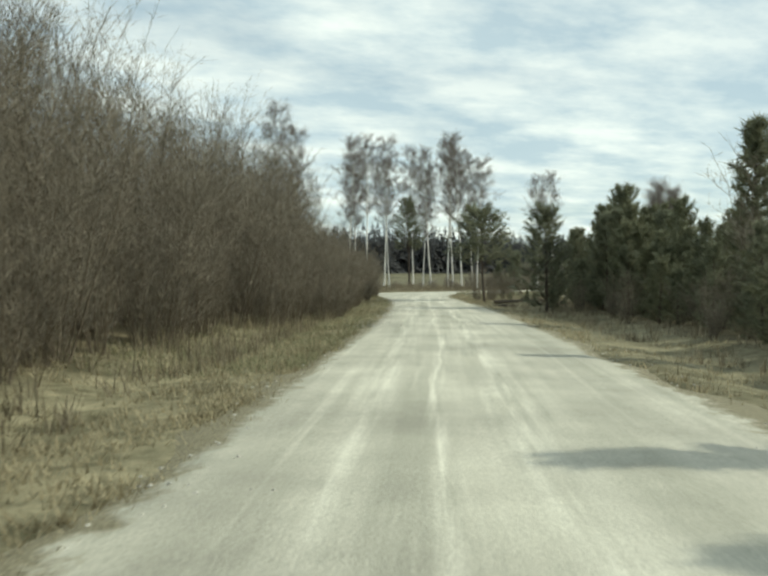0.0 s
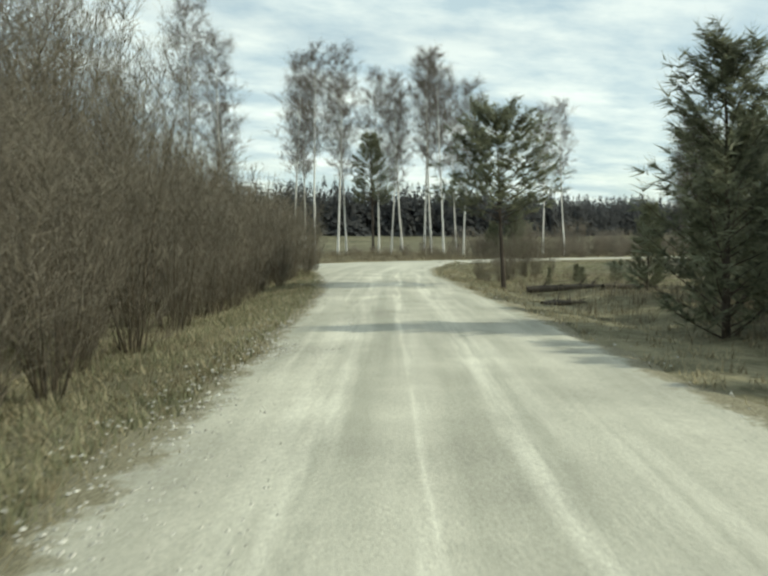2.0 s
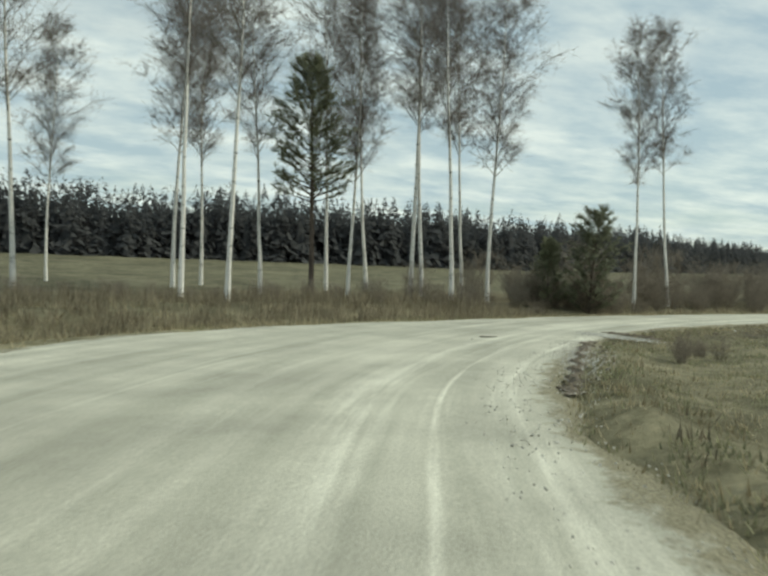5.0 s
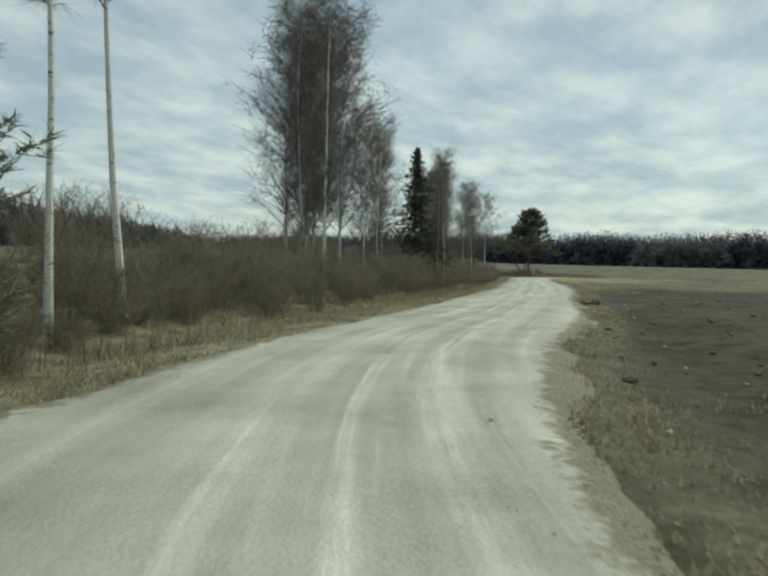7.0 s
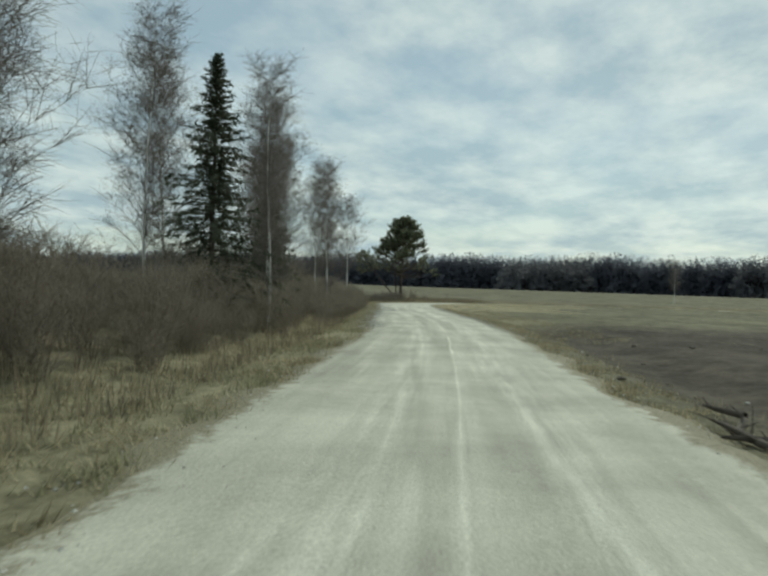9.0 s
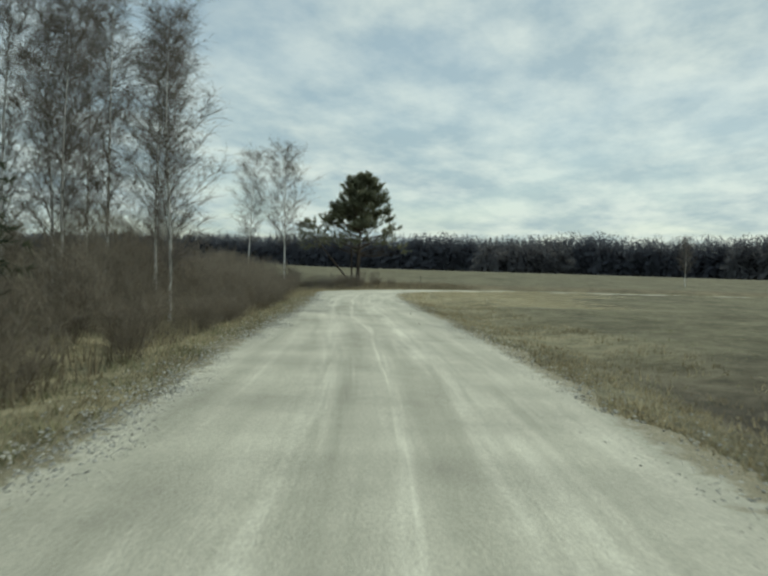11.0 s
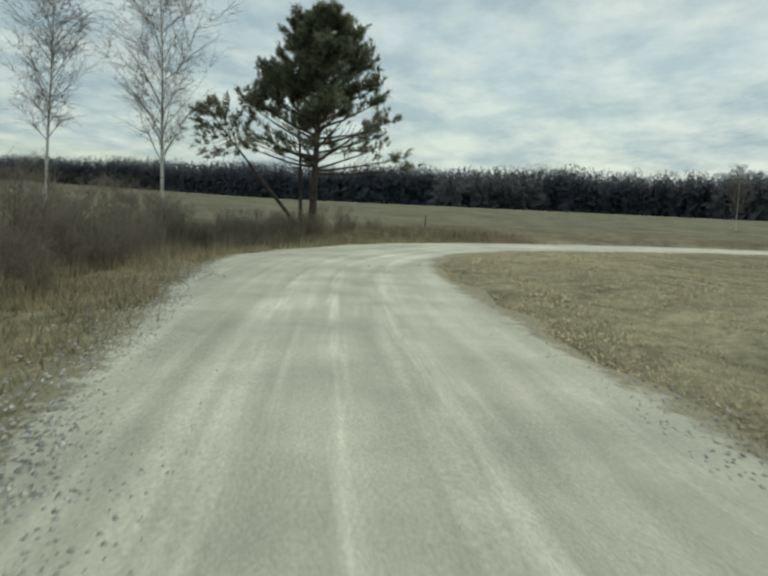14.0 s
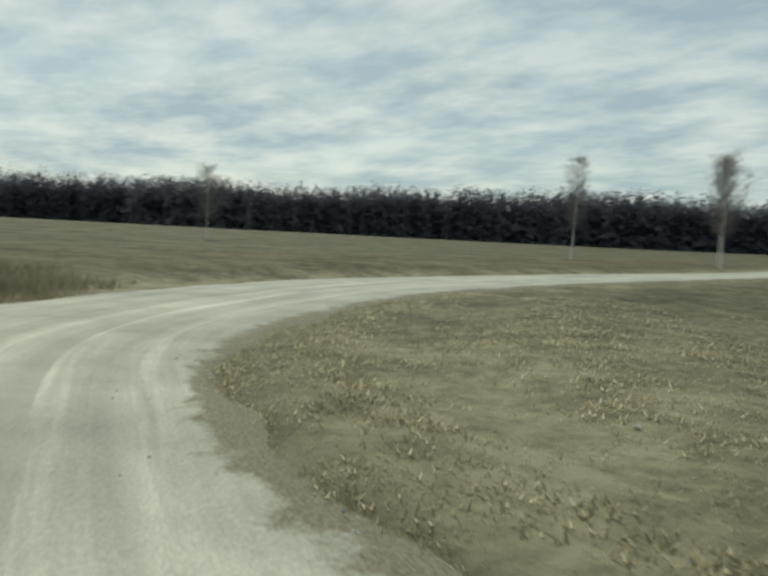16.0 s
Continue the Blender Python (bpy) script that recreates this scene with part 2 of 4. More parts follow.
    link(co.outputs["Object"], creep.inputs["Vector"])
    over = node(t, "ShaderNodeMath")
    over.operation = "ADD"
    link(rim.outputs[0], over.inputs[0])
    link(creep.outputs[0], over.inputs[1])
    r4 = t.nodes.new("ShaderNodeValToRGB")
    r4.color_ramp.elements[0].position = 0.82
    r4.color_ramp.elements[0].color = (0, 0, 0, 1)
    r4.color_ramp.elements[1].position = 1.08
    r4.color_ramp.elements[1].color = (1, 1, 1, 1)
    link(over.outputs[0], r4.inputs[0])
    dirt = t.nodes.new("ShaderNodeValToRGB")
    dirt.color_ramp.elements[0].position = 0.35
    dirt.color_ramp.elements[0].color = (0.11, 0.10, 0.065, 1)
    dirt.color_ramp.elements[1].position = 0.65
    dirt.color_ramp.elements[1].color = (0.32, 0.29, 0.20, 1)
    link(grain.outputs[0], dirt.inputs[0])
    edge = t.nodes.new("ShaderNodeMixRGB")
    link(r4.outputs[0], edge.inputs[0])
    link(last.outputs[0], edge.inputs[1])
    link(dirt.outputs[0], edge.inputs[2])
    last = edge
    link(last.outputs[0], b.inputs["Base Color"])
    bp = node(t, "ShaderNodeBump", Strength=0.5, Distance=0.02)
    link(grain.outputs[0], bp.inputs["Height"])
    link(bp.outputs[0], b.inputs["Normal"])
    return m


def ground_cover():
    """Meadow, ploughed soil, straw verge and forest floor, blended by the cover masks of the sheet."""
    m = bpy.data.materials.new("ground_cover")
    m.use_nodes = True
    t = m.node_tree
    link = t.links.new
    b = t.nodes["Principled BSDF"]
    b.inputs["Roughness"].default_value = 0.95
    b.inputs["Specular IOR Level"].default_value = 0.1
    co = t.nodes.new("ShaderNodeTexCoord")
    fine = node(t, "ShaderNodeTexNoise", Scale=3.5, Detail=8.0, Roughness=0.7)
    wide = node(t, "ShaderNodeTexNoise", Scale=0.16, Detail=5.0, Roughness=0.6)
    link(co.outputs["Object"], fine.inputs["Vector"])
    link(co.outputs["Object"], wide.inputs["Vector"])
    av = node(t, "ShaderNodeMath")
    av.operation = "ADD"
    link(fine.outputs[0], av.inputs[0])
    link(wide.outputs[0], av.inputs[1])
    hf = node(t, "ShaderNodeMath")
    hf.operation = "MULTIPLY"
    hf.inputs[1].default_value = 0.333
    mid = node(t, "ShaderNodeTexNoise", Scale=0.85, Detail=6.0, Roughness=0.65)
    link(co.outputs["Object"], mid.inputs["Vector"])
    av3 = node(t, "ShaderNodeMath")
    av3.operation = "ADD"
    link(av.outputs[0], av3.inputs[0])
    link(mid.outputs[0], av3.inputs[1])
    link(av3.outputs[0], hf.inputs[0])

    def ramp(low, high):
        r = t.nodes.new("ShaderNodeValToRGB")
        r.color_ramp.elements[0].position = 0.43
        r.color_ramp.elements[1].position = 0.57
        r.color_ramp.elements[0].color = (*low, 1)
        r.color_ramp.elements[1].color = (*high, 1)
        link(hf.outputs[0], r.inputs[0])
        return r

    meadow = ramp((0.082, 0.078, 0.05), (0.20, 0.187, 0.125))
    soil = ramp((0.032, 0.027, 0.021), (0.098, 0.083, 0.067))
    straw = ramp((0.14, 0.13, 0.08), (0.39, 0.35, 0.23))
    floor_ = ramp((0.08, 0.07, 0.045), (0.21, 0.18, 0.115))
    mask = t.nodes.new("ShaderNodeVertexColor")
    mask.layer_name = "cover"
    sep = t.nodes.new("ShaderNodeSeparateColor")
    link(mask.outputs[0], sep.inputs[0])
    last = meadow
    for n, other in enumerate((soil, straw, floor_)):
        mix = t.nodes.new("ShaderNodeMixRGB")
        link(sep.outputs[n], mix.inputs[0])
        link(last.outputs[0], mix.inputs[1])
        link(other.outputs[0], mix.inputs[2])
        last = mix
    link(last.outputs[0], b.inputs["Base Color"])
    bp = node(t, "ShaderNodeBump", Strength=0.9, Distance=0.08)
    link(fine.outputs[0], bp.inputs["Height"])
    link(bp.outputs[0], b.inputs["Normal"])
    return m


# ---- the road's line: x, y, metres to the left edge, metres to the right edge ----
ROAD = [
    (-54.0, -68.0, 2.0, 3.4), (-26.6, -14.8, 2.0, 3.5), (-20.5, -3.7, 1.9, 3.3), (-14.7, 6.7, 1.8, 3.1),
    (-9.2, 16.9, 1.8, 2.9), (-2.2, 30.1, 2.3, 2.3), (3.8, 40.7, 4.2, 1.7), (9.6, 48.3, 7.5, 1.5),
    (20.2, 55.4, 4.2, 1.4), (32.6, 58.9, 2.4, 2.7), (45.5, 59.2, 2.3, 3.1), (58.1, 59.4, 2.5, 2.5),
    (73.5, 60.0, 2.5, 2.6), (88.3, 61.4, 2.5, 2.8), (99.6, 63.0, 1.8, 3.0), (110.6, 64.1, 1.9, 2.9),
    (121.5, 64.6, 2.9, 2.5), (126.9, 64.2, 3.4, 2.1), (132.5, 62.4, 3.3, 1.4), (137.8, 59.4, 3.2, 1.9), (144.5, 49.6, 3.0, 2.4),
    (147.8, 38.1, 2.8, 2.6), (149.9, 26.3, 2.7, 2.7), (155.0, -8.0, 2.7, 2.7), (168.0, -60.0, 2.7, 2.7),
]


def road_line(step=0.75):
    """Samples of the road: x, y, left, right, metres along."""
    p = np.array(ROAD)
    ends = np.vstack([2 * p[0] - p[1], p, 2 * p[-1] - p[-2]])
    out = []
    for i in range(1, len(ends) - 2):
        a, b, c, d = ends[i - 1 : i + 3]
        n = max(2, int(np.hypot(*(c - b)[:2]) / step))
        t0, t1, t2, t3 = 0.0, *np.cumsum([np.hypot(*(v - u)[:2]) ** 0.5 for u, v in ((a, b), (b, c), (c, d))])
        for s in np.linspace(t1, t2, n, endpoint=False):
            a1 = (t1 - s) / (t1 - t0) * a + (s - t0) / (t1 - t0) * b
            a2 = (t2 - s) / (t2 - t1) * b + (s - t1) / (t2 - t1) * c
            a3 = (t3 - s) / (t3 - t2) * c + (s - t2) / (t3 - t2) * d
            b1 = (t2 - s) / (t2 - t0) * a1 + (s - t0) / (t2 - t0) * a2
            b2 = (t3 - s) / (t3 - t1) * a2 + (s - t1) / (t3 - t1) * a3
            out.append((t2 - s) / (t2 - t1) * b1 + (s - t1) / (t2 - t1) * b2)
    out = np.array(out)
    along = np.r_[0, np.cumsum(np.hypot(*np.diff(out[:, :2], axis=0).T))]
    return np.c_[out, along]


LINE = road_line()
WAY = np.gradient(LINE[:, :2], axis=0)
WAY /= np.hypot(*WAY.T)[:, None]
RIGHT = np.c_[WAY[:, 1], -WAY[:, 0]]
S0 = LINE[np.argmin(np.hypot(LINE[:, 0] + 26.6, LINE[:, 1] + 14.8)), 4]     # metres along where the drive begins


def beside(x, y):
    """Metres past the road's nearer edge (negative on the road), side (+1 right), metres along from the start of the drive."""
    x, y = np.atleast_1d(x).astype(float), np.atleast_1d(y).astype(float)
    past, side, along = np.empty(len(x)), np.empty(len(x)), np.empty(len(x))
    for k in range(0, len(x), 4000):
        dx = x[k : k + 4000, None] - LINE[:, 0]
        dy = y[k : k + 4000, None] - LINE[:, 1]
        i = (dx * dx + dy * dy).argmin(1)
        j = np.arange(len(i))
        d = dx[j, i] * RIGHT[i, 0] + dy[j, i] * RIGHT[i, 1]
        far = np.hypot(dx[j, i], dy[j, i])
        w = np.where(d > 0, LINE[i, 3], LINE[i, 2])
        past[k : k + 4000] = np.maximum(far, np.abs(d)) - w
        side[k : k + 4000] = np.where(d > 0, 1, -1)
        along[k : k + 4000] = LINE[i, 4] - S0
    return past, side, along


def place(s, side, past):
    """The point that lies so many metres past the road's edge, s metres along the drive."""
    i = int(np.clip(np.searchsorted(LINE[:, 4], s + S0), 0, len(LINE) - 1))
    d = (LINE[i, 3] if side > 0 else LINE[i, 2]) + past
    q = LINE[i, :2] + RIGHT[i] * d * side
    return float(q[0]), float(q[1])


def place_at(s, lateral):
    """The point so many metres to the right (negative: left) of the driven line, s metres along."""
    i = int(np.clip(np.searchsorted(LINE[:, 4], s + S0), 0, len(LINE) - 1))
    q = LINE[i, :2] + RIGHT[i] * lateral
    return float(q[0]), float(q[1])


def smooth(a, b, v):
    u = np.clip((v - a) / (b - a), 0, 1)
    return u * u * (3 - 2 * u)


def wave(x, y):
    """A gentle unevenness of the ground."""
    return (0.5 * np.sin(x * 0.9 + 1.3 * np.sin(y * 0.7)) + 0.5 * np.sin(y * 1.1 + 1.7 * np.sin(x * 0.6 + 2))
            + 0.4 * np.sin(x * 2.3 + y * 1.9) + 0.3 * np.sin(3.7 * x - 3.1 * y))


def ground_z(x, y):
    past, side, along = beside(x, y)
    x, y = np.atleast_1d(x).astype(float), np.atleast_1d(y).astype(float)
    z = 0.045 * wave(x, y) * smooth(0, 2.5, past)
    z += -0.20 * np.exp(-((past - 2.3) / 1.1) ** 2)
    z += 0.28 * smooth(2.8, 6.0, past) * (side < 0)
    z += 0.2 * (side > 0) * smooth(176, 186, along) * smooth(0.4, 1.6, past) * (1 - smooth(4.0, 9.0, past))
    z += 0.16 * (side > 0) * smooth(56, 62, along) * (1 - smooth(74, 80, along)) * np.exp(-((past - 0.9) / 0.35) ** 2) * (1 + wave(2 * x, 2 * y))
    z += 2.3 * smooth(22, 170, past)
    z += 1.6 * smooth(80, 170, y)
    z = np.where(past < 0.5, z - 0.16 * (1 - smooth(-0.5, 0.35, past)), z)
    return z


def mesh_of(name, verts, faces, mat, smoothed=False):
    me = bpy.data.meshes.new(name)
    me.from_pydata([tuple(map(float, v)) for v in verts], [], faces)
    me.materials.append(mat)
    if smoothed:
        me.polygons.foreach_set("use_smooth", [True] * len(me.polygons))
    me.update()
    return me


# ---- ground ----
def axis_steps(lo, hi, step, far):
    mid = np.arange(lo, hi + 0.01, step)
    out, d = [], step
    v = 0.0
    while v < far:
        d *= 1.22
        v += d
        out.append(v)
    out = np.array(out)
    return np.r_[lo - out[::-1], mid, hi + out]


gx = axis_steps(-50, 165, 0.8, 2600)
gy = axis_steps(-35, 85, 0.8, 2600)
GX, GY = np.meshgrid(gx, gy)
GZ = ground_z(GX.ravel(), GY.ravel())
nx = len(gx)
idx = np.arange(nx * len(gy)).reshape(len(gy), nx)
quads = np.stack([idx[:-1, :-1], idx[:-1, 1:], idx[1:, 1:], idx[1:, :-1]], -1).reshape(-1, 4)
ground_me = mesh_of("ground", np.c_[GX.ravel(), GY.ravel(), GZ], quads.tolist(), ground_cover(), True)
g_past, g_side, g_along = beside(GX.ravel(), GY.ravel())
cover = np.zeros((len(GZ), 4))
cover[:, 3] = 1
# ploughed field inside the long right-hand bend
cover[:, 0] = (g_side > 0) * smooth(0.5, 1.8, g_past) * smooth(80, 92, g_along) * (1 - smooth(145, 156, g_along)) * (1 - smooth(85, 110, g_past))
cover[:, 0] = np.maximum(cover[:, 0], 0.42 * (g_side > 0) * smooth(0.2, 1.6, g_past) * smooth(46, 58, g_along) * (1 - smooth(78, 90, g_along)) * (1 - smooth(14, 30, g_past)) * (0.35 + 0.65 * smooth(2.5, 6.0, g_past)))
# straw on the verges
cover[:, 1] = (1 - 0.8 * cover[:, 0]) * smooth(-0.2, 0.5, g_past) * (1 - smooth(3.0, 5.0, g_past)) * np.where(g_side < 0, 0.85 - 0.5 * smooth(18, 30, g_along) * (1 - smooth(56, 66, g_along)), 0.45 - 0.33 * smooth(78, 88, g_along) * (1 - smooth(138, 150, g_along)))
cover[:, 1] = np.maximum(cover[:, 1], 0.85 * (g_side > 0) * smooth(0.2, 1.0, g_past) * (1 - smooth(7, 12, g_past)) * smooth(170, 180, g_along) * (1 - smooth(205, 215, g_along)))
cover[:, 1] = np.maximum(cover[:, 1], 0.4 * (g_side > 0) * smooth(0.0, 0.6, g_past) * (1 - smooth(5, 11, g_past)) * smooth(48, 56, g_along) * (1 - smooth(84, 94, g_along)))
# litter under the thickets and pines
cover[:, 2] = smooth(3.0, 5.0, g_past) * (1 - smooth(14, 26, g_past)) * np.where(g_side < 0, 1.0 * ((g_along < 58) | (g_along > 82)), (g_along < 62) * 1.0)
att = ground_me.color_attributes.new("cover", "FLOAT_COLOR", "POINT")
att.data.foreach_set("color", cover.ravel())
tagged(new("ground", ground_me), "uneven early-spring ground with dry grass, litter and ploughed soil", "ground", kind="structure")


# ---- road ----
def build_road():
    cols = np.r_[-0.8, -0.35, 0.0, np.linspace(0.08, 0.92, 13), 1.0, 1.35, 1.8]
    verts, uvs, rims, faces = [], [], [], []
    rng = np.random.RandomState(3)
    for i, (x, y, wl, wr, s) in enumerate(LINE):
        jl = 0.16 * math.sin(s * 1.7) + 0.14 * math.sin(s * 0.63 + 1) + 0.08 * rng.uniform(-1, 1)
        jr = 0.16 * math.sin(s * 1.45 + 2) + 0.14 * math.sin(s * 0.57) + 0.08 * rng.uniform(-1, 1)
        for c in cols:
            if c < 0:
                d, z = -wl - jl + c, 0.03 + 0.19 * c
            elif c > 1:
                d, z = wr + jr + (c - 1), 0.03 - 0.19 * (c - 1)
            else:
                d = -wl - jl + c * (wl + wr + jl + jr)
                z = 0.03 + 0.035 * math.sin(math.pi * c) - 0.018 * (math.exp(-((d + 0.75) / 0.28) ** 2) + math.exp(-((d - 0.75) / 0.28) ** 2))
                z += 0.008 * math.sin(3 * d + 0.8 * s) * math.sin(0.5 * s)
            verts.append((x + RIGHT[i, 0] * d, y + RIGHT[i, 1] * d, z))
            uvs.append((d, s))
            near = min(d + wl, wr - d)
            rims.append(float(np.clip(0.5 - near * 0.85, 0, 1)))
    n = len(cols)
    for i in range(len(LINE) - 1):
        for k in range(n - 1):
            a = i * n + k
            faces.append((a, a + 1, a + n + 1, a + n))
    me = mesh_of("road", verts, faces, gravel_road(), True)
    layer = me.uv_layers.new(name="across_along")
    loops = np.empty(len(me.loops), int)
    me.loops.foreach_get("vertex_index", loops)
    layer.data.foreach_set("uv", np.array(uvs)[loops].ravel())
    mask = me.color_attributes.new("rim", "FLOAT_COLOR", "POINT")
    mask.data.foreach_set("color", np.repeat(np.array(rims), 4))
    return tagged(new("road", me), "pale rutted gravel road with polished wheel tracks", "road", kind="structure")


build_road()


# ---- growing things ----
class Grower:
    """Gathers tapered twigs, needles and blades into one mesh."""

    def __init__(self):
        self.v, self.f = [], []

    def tube(self, pts, radii, sides=3):
        base = len(self.v)
        for i, p in enumerate(pts):
            d = pts[min(i + 1, len(pts) - 1)] - pts[max(i - 1, 0)]
            d.normalize()
            a = d.orthogonal().normalized()
            b = d.cross(a)
            for k in range(sides):
                w = 2 * math.pi * k / sides
                self.v.append(p + (a * math.cos(w) + b * math.sin(w)) * radii[i])
        for i in range(len(pts) - 1):
            for k in range(sides):
                q, r = base + i * sides + k, base + i * sides + (k + 1) % sides
                self.f.append((q, r, r + sides, q + sides))

    def twig(self, p, d, length, r):
        """A thin two-sided sliver, bent once."""
        side = d.orthogonal().normalized()
        side.rotate(Matrix.Rotation(random.uniform(0, 6.28), 3, d.normalized()))
        base = len(self.v)
        mid = p + d * length * 0.5 + side * length * 0.06
        up = d.cross(side).normalized() * r
        self.v += [p + side * r, p - side * r, mid + up * 0.7, mid - up * 0.7, p + d * length]
        self.f += [(base, base + 1, base + 3, base + 2), (base + 2, base + 3, base + 4)]

    def needle_tuft(self, p, d, size, count, width):
        d = d.normalized()
        a = d.orthogonal().normalized()
        b = d.cross(a)
        for _ in range(count):
            w = random.uniform(0, 6.28)
            lean = random.uniform(0.3, 1.25)
            n = (d * math.cos(lean) + (a * math.cos(w) + b * math.sin(w)) * math.sin(lean)).normalized()
            o = p + d * random.uniform(-0.5, 0.3) * size
            s = n.orthogonal().normalized() * width
            base = len(self.v)
            self.v += [o + s, o - s, o + n * size * random.uniform(0.6, 1.1)]
            self.f.append((base, base + 1, base + 2))

    def mesh(self, name, mat):
        me = bpy.data.meshes.new(name)
        me.from_pydata([tuple(v) for v in self.v], [], self.f)
        me.materials.append(mat)
        me.update()
        return me


def part(name, me, parent, label=""):
    ob = new(name, me)
    ob.parent = parent
    if label:
        ob["label"] = label
    return ob


def vec(a, tilt):
    return Vector((math.cos(a) * math.cos(tilt), math.sin(a) * math.cos(tilt), math.sin(tilt)))


def bent(p, d, length, n, droop, wobble):
    """Points of a limb that leaves p along d and bends up or down."""
    pts = [p.copy()]
    d = d.normalized()
    for _ in range(n):
        d = (d + Vector((random.uniform(-wobble, wobble), random.uniform(-wobble, wobble), droop + random.uniform(-wobble, wobble) * 0.5))).normalized()
        pts.append(pts[-1] + d * length / n)
    return pts


def birch(seed, h, crown_from=0.4, spread=1.0, thick=1.0, twigs=7, lean=0.03):
    random.seed(seed)
    root = new("birch_tree")
    t, c = Grower(), Grower()
    d = Vector((random.uniform(-lean, lean), random.uniform(-lean, lean), 1))
    pts = bent(Vector((0, 0, -0.25)), d, h + 0.25, 9, 0.02, 0.035)
    r0 = 0.0085 * h * thick
    t.tube(pts, [r0 * 1.25] + [r0 * (1 - 0.93 * i / 9) for i in range(1, 10)], 8)
    limbs = Grower()
    count = int(46 * (1 - crown_from) / 0.6)
    for i in range(count):
        u = crown_from + (1 - crown_from) * (i + random.random()) / count * 0.97
        k = min(int(u * 9), 8)
        p = pts[k].lerp(pts[k + 1], u * 9 - k)
        a = i * 2.4 + random.uniform(-0.5, 0.5)
        reach = h * 0.30 * spread * (1.12 - u) ** 0.5 * random.uniform(0.5, 1.05) * min(1, 0.5 + 3 * (u - crown_from))
        b = bent(p, vec(a, random.uniform(0.65, 1.1)), reach, 4, 0.03, 0.10)
        r = r0 * 0.30 * (1.15 - u)
        limbs.tube(b, [r, r * 0.75, r * 0.5, r * 0.3, 0.004], 4)
        for j in range(8):
            v = random.uniform(0.2, 1.0)
            k2 = min(int(v * 4), 3)
            q = b[k2].lerp(b[k2 + 1], v * 4 - k2)
            e = (b[k2 + 1] - b[k2]).normalized() + vec(random.uniform(0, 6.28), random.uniform(-0.3, 0.7)) * 0.9
            sl = reach * random.uniform(0.25, 0.5)
            sb = bent(q, e, sl, 2, -0.04, 0.12)
            limbs.tube(sb, [0.010, 0.006, 0.003], 3)
            for _ in range(twigs):
                w = random.random()
                o = sb[0].lerp(sb[1], w * 2) if w < 0.5 else sb[1].lerp(sb[2], w * 2 - 1)
                c.twig(o, (e.normalized() * 0.6 + vec(random.uniform(0, 6.28), random.uniform(-0.9, 0.7))).normalized(), random.uniform(0.35, 0.95), 0.006)
    part("trunk", t.mesh("trunk", BIRCH), root, "white birch bark with dark scars")
    part("branchwork", limbs.mesh("branchwork", GREY_BARK), root)
    part("crown", c.mesh("crown", BIRCH_TWIG), root, "leafless fine grey-brown twigs")
    return tagged(root, "tall leafless birch with slender white trunk", "tree")


def shrub(seed, h, stems, mat, name="bare_shrub", label="dense leafless brown-grey roadside shrub", width=0.55, twigs=6, branches=8):
    random.seed(seed)
    root = new(name)
    st, tw = Grower(), Grower()
    for i in range(stems):
        a = i * 2.4 + random.uniform(-0.4, 0.4)
        o = vec(a, 0) * random.uniform(0.05, 0.4) * width
        o.z = -0.2
        lh = h * random.uniform(0.6, 1.05)
        b = bent(o, vec(a, math.pi / 2 - random.uniform(0.05, 0.62) * width), lh, 5, 0.03, 0.09)
        r = 0.0042 * lh * random.uniform(0.7, 1.3)
        st.tube(b, [r, r * 0.8, r * 0.62, r * 0.45, r * 0.28, 0.003], 4)
        for j in range(branches):
            v = 1 - 0.88 * random.random() ** 1.3
            k = min(int(v * 5), 4)
            q = b[k].lerp(b[k + 1], v * 5 - k)
            e = (b[k + 1] - b[k]).normalized() * 0.7 + vec(random.uniform(0, 6.28), random.uniform(-0.1, 0.8)) * 0.8
            sl = lh * random.uniform(0.12, 0.3)
            sb = bent(q, e, sl, 2, 0.05, 0.15)
            tw.tube(sb, [0.007, 0.005, 0.003], 3)
            for _ in range(twigs):
                w = random.random()
                oo = sb[0].lerp(sb[1], w * 2) if w < 0.5 else sb[1].lerp(sb[2], w * 2 - 1)
                tw.twig(oo, (e.normalized() * 0.7 + vec(random.uniform(0, 6.28), random.uniform(-0.3, 0.9))).normalized(), random.uniform(0.25, 0.65), 0.0062)
    part("stem_clump", st.mesh("stem_clump", SHRUB_BARK), root)
    part("crown", tw.mesh("crown", mat), root)
    return tagged(root, label, "shrub")


